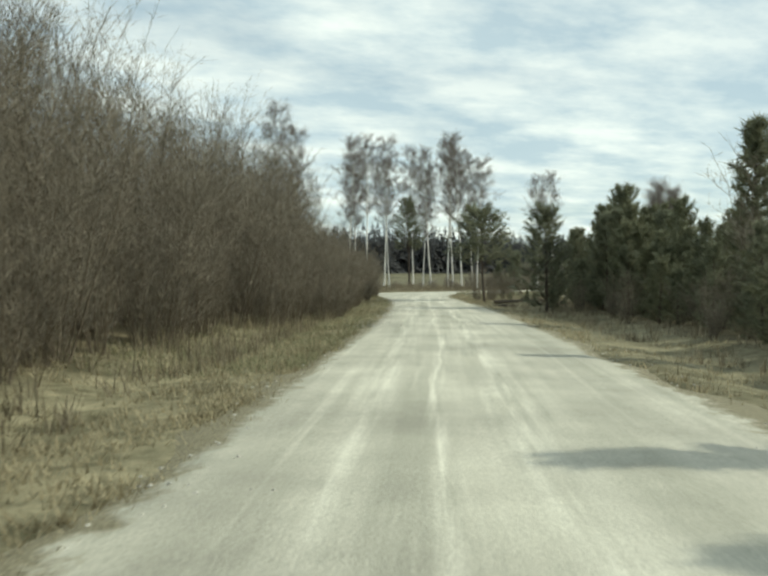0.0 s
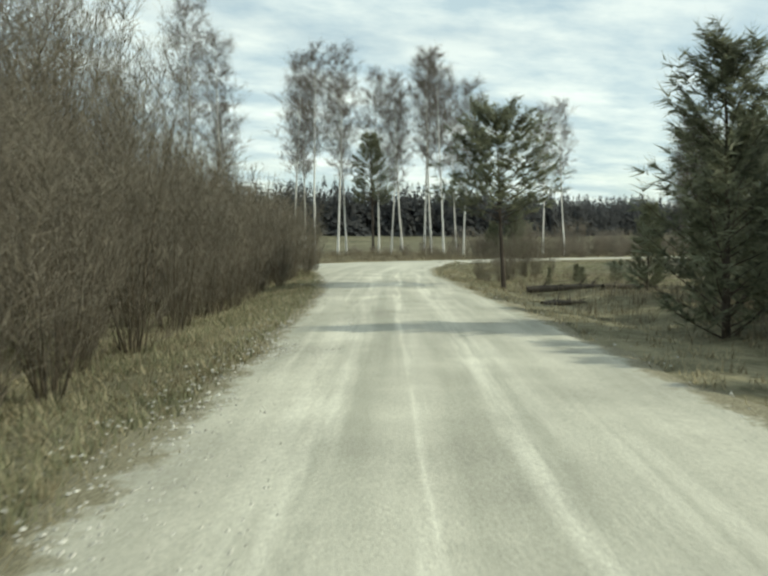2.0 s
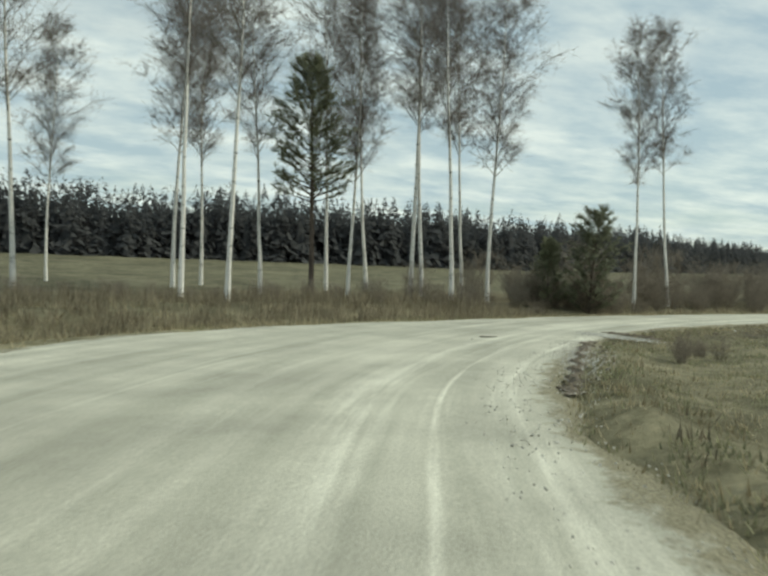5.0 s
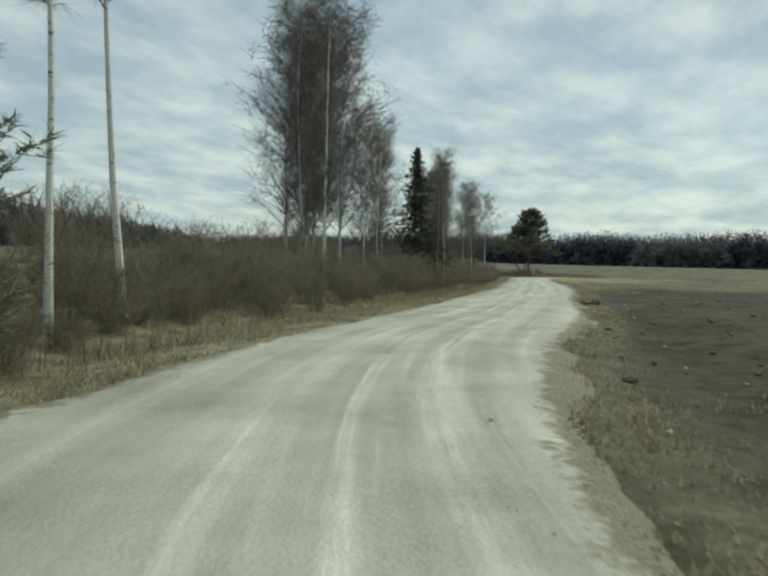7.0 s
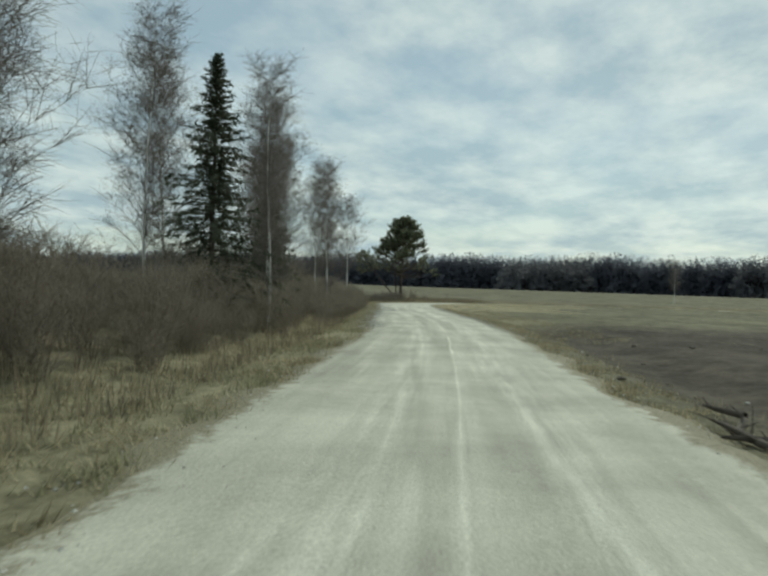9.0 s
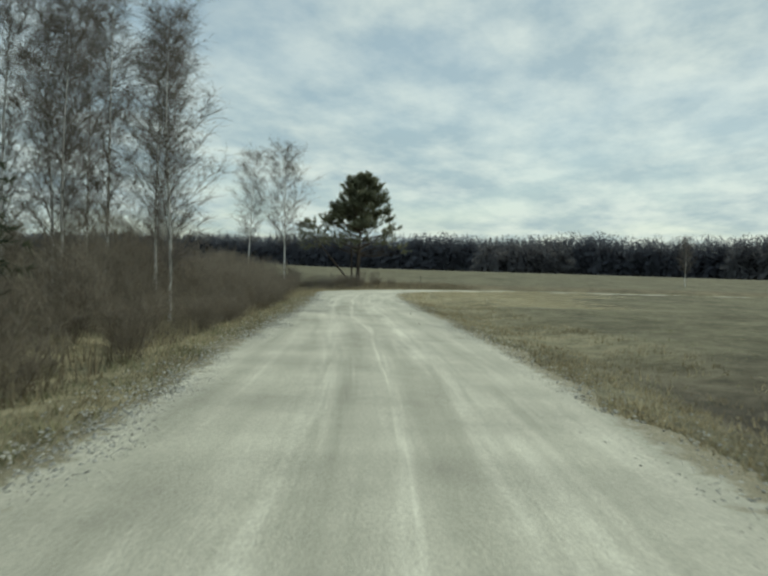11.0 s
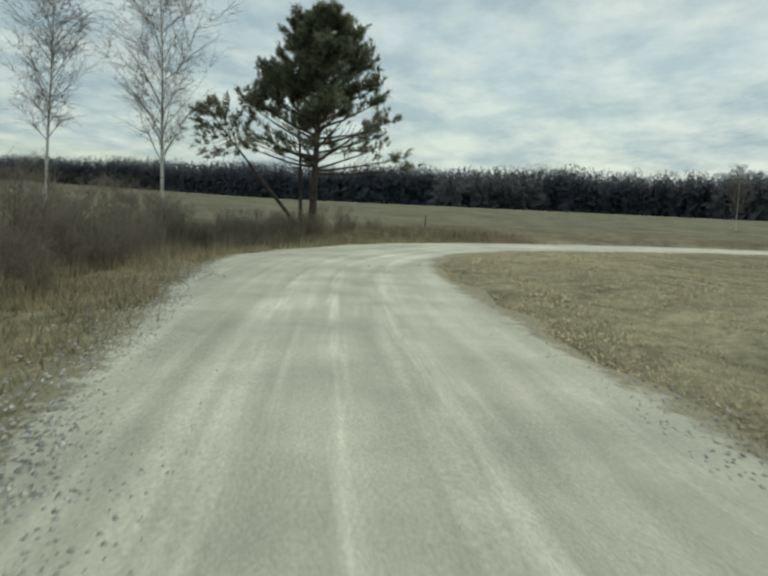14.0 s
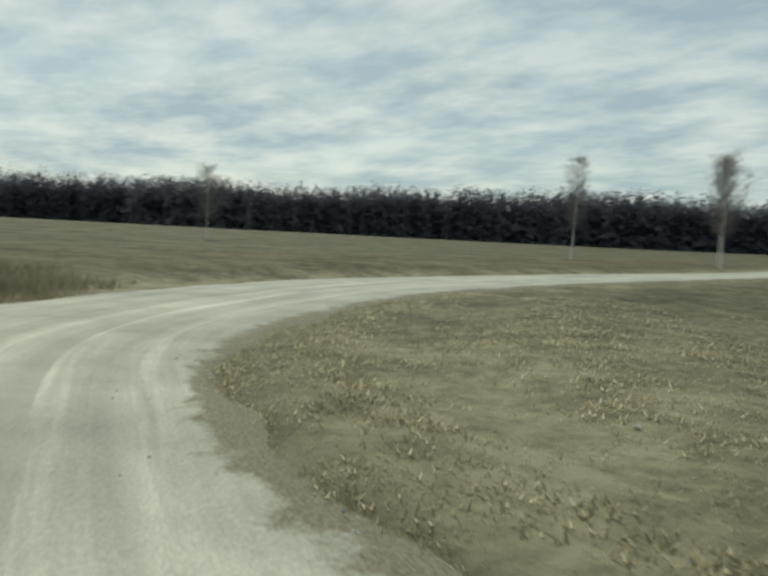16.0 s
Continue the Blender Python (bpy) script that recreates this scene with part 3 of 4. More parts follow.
def pine(seed, h, bare=0.12, spread=0.30, tufts=7, needles=12, size=0.30, label="young Scots pine with dark green needles", limbs=17, inner=0.25, rise=0.1, dome=0.0):
    random.seed(seed)
    root = new("pine_tree")
    t, b, n = Grower(), Grower(), Grower()
    pts = bent(Vector((0, 0, -0.2)), Vector((random.uniform(-0.04, 0.04), random.uniform(-0.04, 0.04), 1)), h + 0.2, 8, 0.02, 0.03)
    r0 = 0.012 * h + 0.02
    t.tube(pts, [r0 * (1 - 0.92 * i / 8) for i in range(9)], 8)
    count = int(h * limbs)
    for i in range(count):
        u = bare + (1 - bare) * ((i + random.random()) / count) * 0.98
        k = min(int(u * 8), 7)
        p = pts[k].lerp(pts[k + 1], u * 8 - k)
        v = (u - bare) / (1 - bare)
        le = h * spread * (0.22 + 1.1 * (1 - v) ** 0.8) * (0.65 + 0.35 * min(1, v * 4)) * random.uniform(0.5, 1.15)
        le = le * (1 - dome) + dome * h * spread * (0.35 + 0.9 * (1 - v * v) ** 0.7) * random.uniform(0.55, 1.1)
        br = bent(p, vec(i * 2.4 + random.uniform(-0.4, 0.4), rise + 0.5 * v + random.uniform(-0.2, 0.2)), le, 3, 0.10, 0.10)
        r = r0 * 0.22 * (1.1 - v)
        b.tube(br, [r, r * 0.7, r * 0.45, 0.006], 4)
        for m in range(tufts):
            w = inner + (1 - inner) * (m + random.random()) / tufts
            k2 = min(int(w * 3), 2)
            q = br[k2].lerp(br[k2 + 1], w * 3 - k2)
            d = (br[k2 + 1] - br[k2]).normalized() + vec(random.uniform(0, 6.28), random.uniform(-0.2, 0.9)) * 0.9
            q = q + d * random.uniform(0, 0.22) * le * 0.7
            n.needle_tuft(q, d, size, needles, 0.02)
    for _ in range(5):
        n.needle_tuft(pts[8] + Vector((0, 0, -0.1 * _)), Vector((0, 0, 1)), size, needles, 0.014)
    part("trunk", t.mesh("trunk", BROWN_BARK), root)
    part("branchwork", b.mesh("branchwork", BROWN_BARK), root)
    part("crown", n.mesh("crown", NEEDLE), root, "dark green needle tufts")
    return tagged(root, label, "tree")


def spruce(seed, h, spread=0.25, label="dark conical spruce with drooping boughs"):
    random.seed(seed)
    root = new("spruce_tree")
    t, n = Grower(), Grower()
    pts = [Vector((0, 0, -0.2)), Vector((0, 0, h * 0.5)), Vector((0, 0, h))]
    t.tube(pts, [0.014 * h, 0.008 * h, 0.01], 8)
    count = int(h * 34)
    for i in range(count):
        v = ((i + random.random()) / count) ** 0.92
        z = h * (0.03 + 0.96 * v)
        le = (h * spread * (1.02 - v) ** 0.95 + 0.1) * random.uniform(0.35, 1.2)
        br = bent(Vector((0, 0, z)), vec(i * 2.4 + random.uniform(-0.4, 0.4), -0.15 + 0.7 * v), le, 3, -0.08, 0.08)
        n.tube(br, [0.02, 0.014, 0.01, 0.004], 3)
        for m in range(6):
            w = 0.15 + 0.85 * (m + random.random()) / 6
            k2 = min(int(w * 3), 2)
            q = br[k2].lerp(br[k2 + 1], w * 3 - k2)
            d = (br[k2 + 1] - br[k2]).normalized() + vec(random.uniform(0, 6.28), random.uniform(-0.9, 0.1)) * 0.8
            n.needle_tuft(q, d, 0.36 * (1.1 - 0.75 * v), 12, 0.024)
    part("trunk", t.mesh("trunk", BROWN_BARK), root)
    part("crown", n.mesh("crown", SPRUCE_NEEDLE), root, "drooping dark green boughs")
    return tagged(root, label, "tree")


def stand(x, y, sink=0.05, turn=0.0, size=1.0, tall=1.0):
    """A pose on the ground."""
    return Matrix.Translation((x, y, float(ground_z(x, y)[0]) - sink)) @ Matrix.Rotation(turn, 4, "Z") @ Matrix.Diagonal((size, size, size * tall, 1))


class Kind:
    """Several grown forms of one plant; the first of each form stands where it is first asked for, the rest are copies."""

    def __init__(self, forms, group):
        self.forms, self.used, self.group = forms, set(), group
        for f in forms:
            f["group"] = group

    def put(self, n, x, y, turn=0.0, size=1.0, tall=1.0):
        f = self.forms[n % len(self.forms)]
        m = stand(x, y, 0.05, turn, size, tall)
        if f in self.used:
            f = self.copied(f, m)
        else:
            self.used.add(f)
            f.matrix_basis = m
        return f

    def copied(self, f, m):
        made = copy_thing(f, Matrix.Identity(4))
        made.matrix_basis = m
        return made


rng = random.Random(11)

# bare shrubs of the tall roadside thicket, the low brown thicket beyond the bend
tall_shrubs = Kind([shrub(21 + k, h, 18, TWIG, width=0.65, twigs=9, branches=10) for k, h in enumerate((4.2, 5.0, 4.6, 5.6))], "tall thicket along the road")
rear_shrubs = Kind([shrub(31 + k, h, 17, TWIG, "tall_shrub", "tall leafless grey-brown willow shrub behind the thicket", 0.5, 9, 17) for k, h in enumerate((7.6, 8.6, 6.8))], "tall shrubs behind the thicket")
low_shrubs = Kind([shrub(41 + k, h, 22, PURPLE_TWIG, "thicket_shrub", "low leafless brown thicket shrub beside the verge", 1.0, 7, 8) for k, h in enumerate((1.9, 2.3, 2.6, 2.1))], "low brown thicket")

for row, (off, gap, grow) in enumerate(((6.2, 1.15, 0.8), (7.3, 1.2, 1.0), (8.7, 1.4, 1.15), (10.5, 1.7, 1.3), (12.8, 2.2, 1.4), (15.5, 3.0, 1.45))):
    s = -6.0 + 0.6 * row
    while s < 66 - row * 0.8:
        near = off - 2.0 * float(smooth(16, 32, s))
        x, y = place_at(s + rng.uniform(-0.5, 0.5), -near - rng.uniform(-0.5, 0.6))
        fall = 1 - 0.24 * float(smooth(14, 40, s)) - 0.15 * float(smooth(56, 66, s))
        if row > 2 and 12 < s < 53:
            rear_shrubs.put(rng.randrange(3), x, y, rng.uniform(0, 6.28), rng.uniform(0.85, 1.15))
        else:
            tall_shrubs.put(rng.randrange(4), x, y, rng.uniform(0, 6.28), grow * fall * rng.uniform(0.75, 1.15))
        s += gap * rng.uniform(0.7, 1.3)

for row, (past, gap, grow) in enumerate(((2.9, 1.5, 0.68), (4.1, 1.6, 0.95), (5.8, 2.1, 1.1), (8.2, 3.3, 1.25), (11.5, 5.2, 1.4))):
    s = 89.0 + 0.5 * row
    while s < (194, 197, 198, 199, 199)[row]:
        near = past + 0.4 - 1.5 * float(smooth(140, 152, s)) + 0.6 * float(smooth(168, 182, s))
        x, y = place(s + rng.uniform(-0.5, 0.5), -1, near + rng.uniform(-0.6, 0.8))
        low_shrubs.put(rng.randrange(4), x, y, rng.uniform(0, 6.28), grow * rng.uniform(0.7, 1.12) * (0.93 - 0.03 * float(smooth(138, 150, s)) - 0.28 * float(smooth(184, 198, s))) * (0.5 + 0.5 * float(smooth(90, 102, s))))
        s += gap * rng.uniform(0.7, 1.3) * (0.8 if s > 166 else 1.0)

# scattered brush at the foot of the birches behind the junction and round the old pine
for k in range(44):
    low_shrubs.put(k, 3 + 32 * k / 44 + rng.uniform(-0.6, 0.6), 66.2 + rng.uniform(-1, 3) - 0.03 * k, rng.uniform(0, 6.28), rng.uniform(0.22, 0.42))
for k in range(13):
    low_shrubs.put(k, 141.5 + rng.gauss(0, 2.2), 67.6 + rng.gauss(0, 1.4), rng.uniform(0, 6.28), rng.uniform(0.3, 0.52))
for k in range(20):
    u = k / 20
    low_shrubs.put(k, 131.5 + 15.5 * u + rng.uniform(-0.5, 0.5), 68.9 - 3.6 * u * u - 1.4 * u + rng.uniform(-0.7, 0.9), rng.uniform(0, 6.28), rng.uniform(0.28, 0.5))
for k, (x, y) in enumerate(((15.3, 48.6), (16.2, 49.3), (16.9, 48.9), (17.6, 50.1), (17.2, 49.6))):
    low_shrubs.put(k, x, y, k * 1.7, rng.uniform(0.2, 0.3))

# birches
tall_birch = Kind([birch(61, 18, 0.45, 0.98, 0.8, 24), birch(62, 19, 0.48, 0.92, 0.8, 24), birch(63, 17, 0.43, 1.02, 0.8, 24), birch(64, 15, 0.4, 1.06, 0.8, 22)], "birches by the meadow")
for n, (x, y, size) in enumerate((
        (12.0, 66.0, 0.9), (11.0, 68.5, 0.9), (16.5, 74.0, 0.9), (20.3, 72.2, 0.95), (22.9, 70.6, 1.0), (24.9, 72.6, 1.0),
        (22.8, 67.0, 0.95), (25.6, 68.0, 1.0), (32.7, 65.4, 0.75), (35.7, 65.8, 0.75), (6.0, 78.0, 1.12), (14.5, 82.0, 1.25), (2.0, 74.0, 1.15),
        (28.0, 84.0, 1.0), (18.0, 88.0, 1.05), (9.0, 90.0, 1.0), (23.0, 80.0, 1.0), (30.0, 76.0, 0.9))):
    tall_birch.put(n, x, y, n * 1.7, size)
clump_birch = Kind([birch(71, 12, 0.2, 1.0, 0.8, 13), birch(72, 13, 0.22, 0.92, 0.8, 13), birch(73, 11, 0.16, 1.1, 0.8, 13)], "birch clump by the thicket")
for n, (x, y, size) in enumerate((
        (59.0, 69.4, 1.1), (54.8, 68.0, 1.1), (56.5, 69.8, 1.2), (58.2, 68.3, 1.1), (60.0, 70.5, 1.05), (57.2, 66.8, 0.8), (58.6, 71.4, 1.2), (61.5, 71.5, 1.0),
        (71.8, 65.7, 0.8), (73.5, 70.8, 0.9), (80.0, 67.9, 0.72), (77.0, 71.5, 0.95), (93.3, 70.8, 0.8), (97.3, 71.2, 0.84), (95.4, 72.2, 0.86), (91.8, 71.8, 0.78), (98.8, 72.6, 0.8), (92.5, 67.3, 0.78), (94.5, 68.4, 0.74))):
    clump_birch.put(n, x, y, n * 2.1, size)

field_birch = Kind([birch(75, 11.5, 0.24, 1.5, 0.95, 13), birch(76, 10.5, 0.3, 1.0, 0.75, 8)], "birches standing in the field")
for n, (x, y, size) in enumerate(((139.5, 73.0, 1.0), (129.7, 74.0, 0.95), (208.0, 17.2, 0.7), (180.0, -14.5, 1.1), (164.5, -19.5, 1.0), (165.8, -21.5, 1.1))):
    field_birch.put(n, x, y, n * 2.3, size)

# conifers
slim_pine = Kind([pine(93, 5.8, 0.05, 0.16, 7, 12, 0.3, "slender young pine at the road edge", 15), pine(94, 5.2, 0.04, 0.17, 7, 12, 0.3, "slender young pine at the road edge", 15)], "slender pines at the road edge")
young_pine = Kind([pine(81, 4.6, 0.02, 0.3, 8, 12, 0.3, limbs=13, rise=0.35, dome=0.55), pine(82, 5.4, 0.03, 0.27, 8, 12, 0.3, limbs=12, rise=0.4, dome=0.4), pine(83, 4.0, 0.02, 0.34, 8, 12, 0.3, limbs=14, rise=0.35, dome=0.7), pine(84, 5.0, 0.05, 0.3, 8, 12, 0.3, limbs=12, rise=0.45, dome=0.5)], "young pines along the road")
for n, (s, past, size) in enumerate((
        (4.6, 4.4, 0.85), (6.9, 4.2, 0.95), (14.4, 3.4, 0.64), (24.6, 7.0, 1.24), (41.5, 8.5, 0.88))):
    x, y = place(s, 1, past)
    slim_pine.put(n, x, y, n * 1.3, size)
n = 0
for past, gap in ((6.2, 2.0), (8.0, 2.2), (10.2, 2.5), (13.2, 2.7), (16.5, 3.2), (21.0, 4.0)):
    s = 4.0 + 0.4 * past
    while s < 40.5 - 0.15 * past:
        x, y = place(s, 1, past + rng.uniform(-0.8, 0.8))
        young_pine.put(n, x, y, rng.uniform(0, 6.28), (rng.uniform(0.72, 1.0) + 0.016 * past) * (0.48 + 0.47 * float(smooth(23, 36, s - 0.7 * (past - 6)))))
        n += 1
        s += gap * rng.uniform(0.7, 1.3)
for n, (s, past, size) in enumerate(((35.4, 5.2, 0.8), (38.2, 6.2, 0.78), (37.2, 5.4, 0.95), (38.8, 6.0, 0.95), (34.0, 5.6, 0.85),
        (10, 5.2, 0.5), (12, 5.6, 0.55), (17, 5.4, 0.5), (21, 5.6, 0.55), (28, 5.0, 0.55), (29.8, 5.5, 0.62), (31.8, 5.0, 0.6), (32.8, 5.0, 0.7))):
    x, y = place(s, 1, past)
    young_pine.put(n + 1, x, y, n * 2.3, size)
for k in range(26):
    x, y = place(10 + 1.16 * k + rng.uniform(-0.4, 0.4), 1, rng.uniform(3.6, 6.2))
    tall_shrubs.put(k, x, y, rng.uniform(0, 6.28), rng.uniform(0.2, 0.4))
for k in range(30):
    x, y = place(8 + 1.12 * k + rng.uniform(-0.4, 0.4), 1, rng.uniform(4.4, 6.6))
    young_pine.put(k, x, y, rng.uniform(0, 6.28), rng.uniform(0.4, 0.68), 0.85)
for k, (s, past, size) in enumerate(((23.0, 6.8, 1.15),)):
    x, y = place(s, 1, past)
    tall_shrubs.put(k, x, y, k * 2.0, size)
belt_pine = Kind([pine(96, 4.8, 0.03, 0.31, 10, 13, 0.3, "bushy young pine at the end of the pine belt", 18, 0.2, 0.4, 0.9), pine(97, 6.4, 0.05, 0.26, 10, 13, 0.32, "bushy young pine at the end of the pine belt", 14, 0.25, 0.3, 0.5)], "bushy pines at the belt's end")
for n, (x, y, size) in enumerate(((-3.3, 15.9, 1.0), (7.6, 24.1, 0.84), (3.4, 15.6, 1.0), (0.6, 18.3, 0.62), (2.2, 20.4, 0.8), (5.2, 20.8, 0.95), (10.5, 22.0, 0.9), (0.4, 14.4, 0.9), (8.0, 20.2, 0.9), (3.4, 24.2, 0.4))):
    belt_pine.put(n, x, y, n * 1.9, size)
for n, (x, y, size) in enumerate(((-1.6, 17.6, 0.26), (3.6, 29.0, 0.13), (4.6, 28.4, 0.16), (5.4, 29.6, 0.14), (6.5, 28.8, 0.17), (7.6, 29.6, 0.15), (8.8, 28.9, 0.18), (6.2, 30.6, 0.12), (9.9, 29.8, 0.16))):
    young_pine.put(n, x, y, n * 2.7, size)
lone_pine = Kind([pine(85, 5.7, 0.4, 0.37, 11, 15, 0.30, "lone roadside pine with a clear dark trunk", 16, 0.35, 0.2, 0.8)], "lone pine")
lone_pine.put(0, 1.2, 28.4)
for k in range(11):
    tall_shrubs.put(k, 3.2 + 0.55 * k + rng.uniform(-0.5, 0.5), 32.6 + 0.3 * k + rng.uniform(-0.8, 0.8), rng.uniform(0, 6.28), rng.uniform(0.26, 0.42))
mid_pine = Kind([pine(86, 4.8, 0.04, 0.33, 10, 14, 0.28, "bushy dark young pine by the junction", 17, 0.3, 0.4, 0.85)], "pine by the junction")
mid_pine.put(0, 28.0, 63.8, 0, 1.02, 0.9)
mid_pine.put(0, 26.7, 65.0, 2.0, 0.6)
for k in range(9):
    low_shrubs.put(k, 25.6 + 0.5 * k + rng.uniform(-0.4, 0.4), 65.6 - 0.25 * k + rng.uniform(-0.4, 0.4), rng.uniform(0, 6.28), rng.uniform(0.55, 0.85))


def spreading_pine(seed, h):
    """An open-grown pine: two stems, arching limbs bare within, needles crowded at their ends and in the top."""
    random.seed(seed)
    root = new("pine_tree")
    t, b, n = Grower(), Grower(), Grower()
    stems = []
    for o, d, ln, r in ((Vector((0, 0, -0.2)), Vector((0.0, 0.02, 1)), h, 0.16), (Vector((0.1, 0.42, -0.2)), Vector((0.03, 0.05, 1)), h * 0.72, 0.085)):
        pts = bent(o, d, ln, 9, 0.02, 0.035)
        t.tube(pts, [r * (1 - 0.88 * i / 9) for i in range(10)], 9)
        stems.append((pts, r))
    for which, low, count in ((0, 0.30, 76), (1, 0.42, 24)):
        pts, r0 = stems[which]
        for i in range(count):
            v = (i + random.random()) / count
            u = low + (0.99 - low) * v
            k = min(int(u * 9), 8)
            p = pts[k].lerp(pts[k + 1], u * 9 - k)
            a = i * 2.4 + random.uniform(-0.5, 0.5)
            le = h * 0.30 * (1 - v ** 1.7) ** 0.7 * random.uniform(0.8, 1.02) + 0.45
            rise = 0.1 + 0.55 * v + random.uniform(-0.2, 0.2)
            if which == 0 and i in (0, 1, 3):
                # the three lowest limbs reach far out over the road and back
                a, le, rise = (-1.68, -1.35, 1.9)[min(i, 2)], h * (0.45, 0.40, 0.36)[min(i, 2)], 0.03
            br = bent(p, vec(a, rise), le, 5, 0.05, 0.14)
            r = r0 * (0.34 if v < 0.4 else 0.24)
            b.tube(br, [r, r * 0.8, r * 0.62, r * 0.45, r * 0.3, 0.008], 5)
            for j in range(9):
                w = random.uniform(0.3, 1.0)
                k2 = min(int(w * 5), 4)
                q = br[k2].lerp(br[k2 + 1], w * 5 - k2)
                e = (br[k2 + 1] - br[k2]).normalized() + vec(random.uniform(0, 6.28), random.uniform(-0.2, 0.8)) * 0.9
                sl = le * random.uniform(0.14, 0.32) + 0.1
                sb = bent(q, e, sl, 2, 0.06, 0.15)
                b.tube(sb, [r * 0.28, r * 0.2, 0.005], 3)
                if w < 0.74 and v < 0.42:
                    continue
                many = 6 if v < 0.3 else 10
                for m in range(many):
                    f = (m + random.random()) / many
                    o = sb[0].lerp(sb[1], f * 2) if f < 0.5 else sb[1].lerp(sb[2], f * 2 - 1)
                    n.needle_tuft(o + vec(random.uniform(0, 6.28), random.uniform(-0.6, 0.9)) * random.uniform(0, 0.22), e + vec(random.uniform(0, 6.28), 0.4), 0.24, 14, 0.018)
    part("trunk", t.mesh("trunk", BROWN_BARK), root)
    part("branchwork", b.mesh("branchwork", BROWN_BARK), root)
    part("crown", n.mesh("crown", NEEDLE), root, "dark green needle tufts crowded at the limb ends")
    return tagged(root, "old spreading pine standing alone at the bend", "tree")


old_pine = Kind([spreading_pine(87, 8.0)], "old pine")
old_pine.put(0, 141.8, 66.75, 0, 1.22)
leaning_pine = Kind([pine(88, 5.8, 0.66, 0.24, 5, 12, 0.26, "thin pine leaning out beside the old pine", 8, 0.5)], "leaning pine")
tilted = leaning_pine.put(0, 142.0, 67.3, 0, 1.22)
tilted.matrix_basis = tilted.matrix_basis @ Matrix.Rotation(radians(-39), 4, "X")
tall_pine = Kind([pine(89, 10.6, 0.42, 0.19, 9, 14, 0.32, "tall slender pine among the birches", 13, 0.4, 0.2, 0.7)], "tall pine")
tall_pine.put(0, 17.8, 71.1)
spruces = Kind([spruce(91, 9.0, 0.29), spruce(92, 8.0, 0.3)], "spruces in the thicket")
for n, (x, y, size) in enumerate(((71.2, 67.6, 1.0), (84.0, 68.8, 0.78))):
    spruces.put(n, x, y, n * 1.1, size)


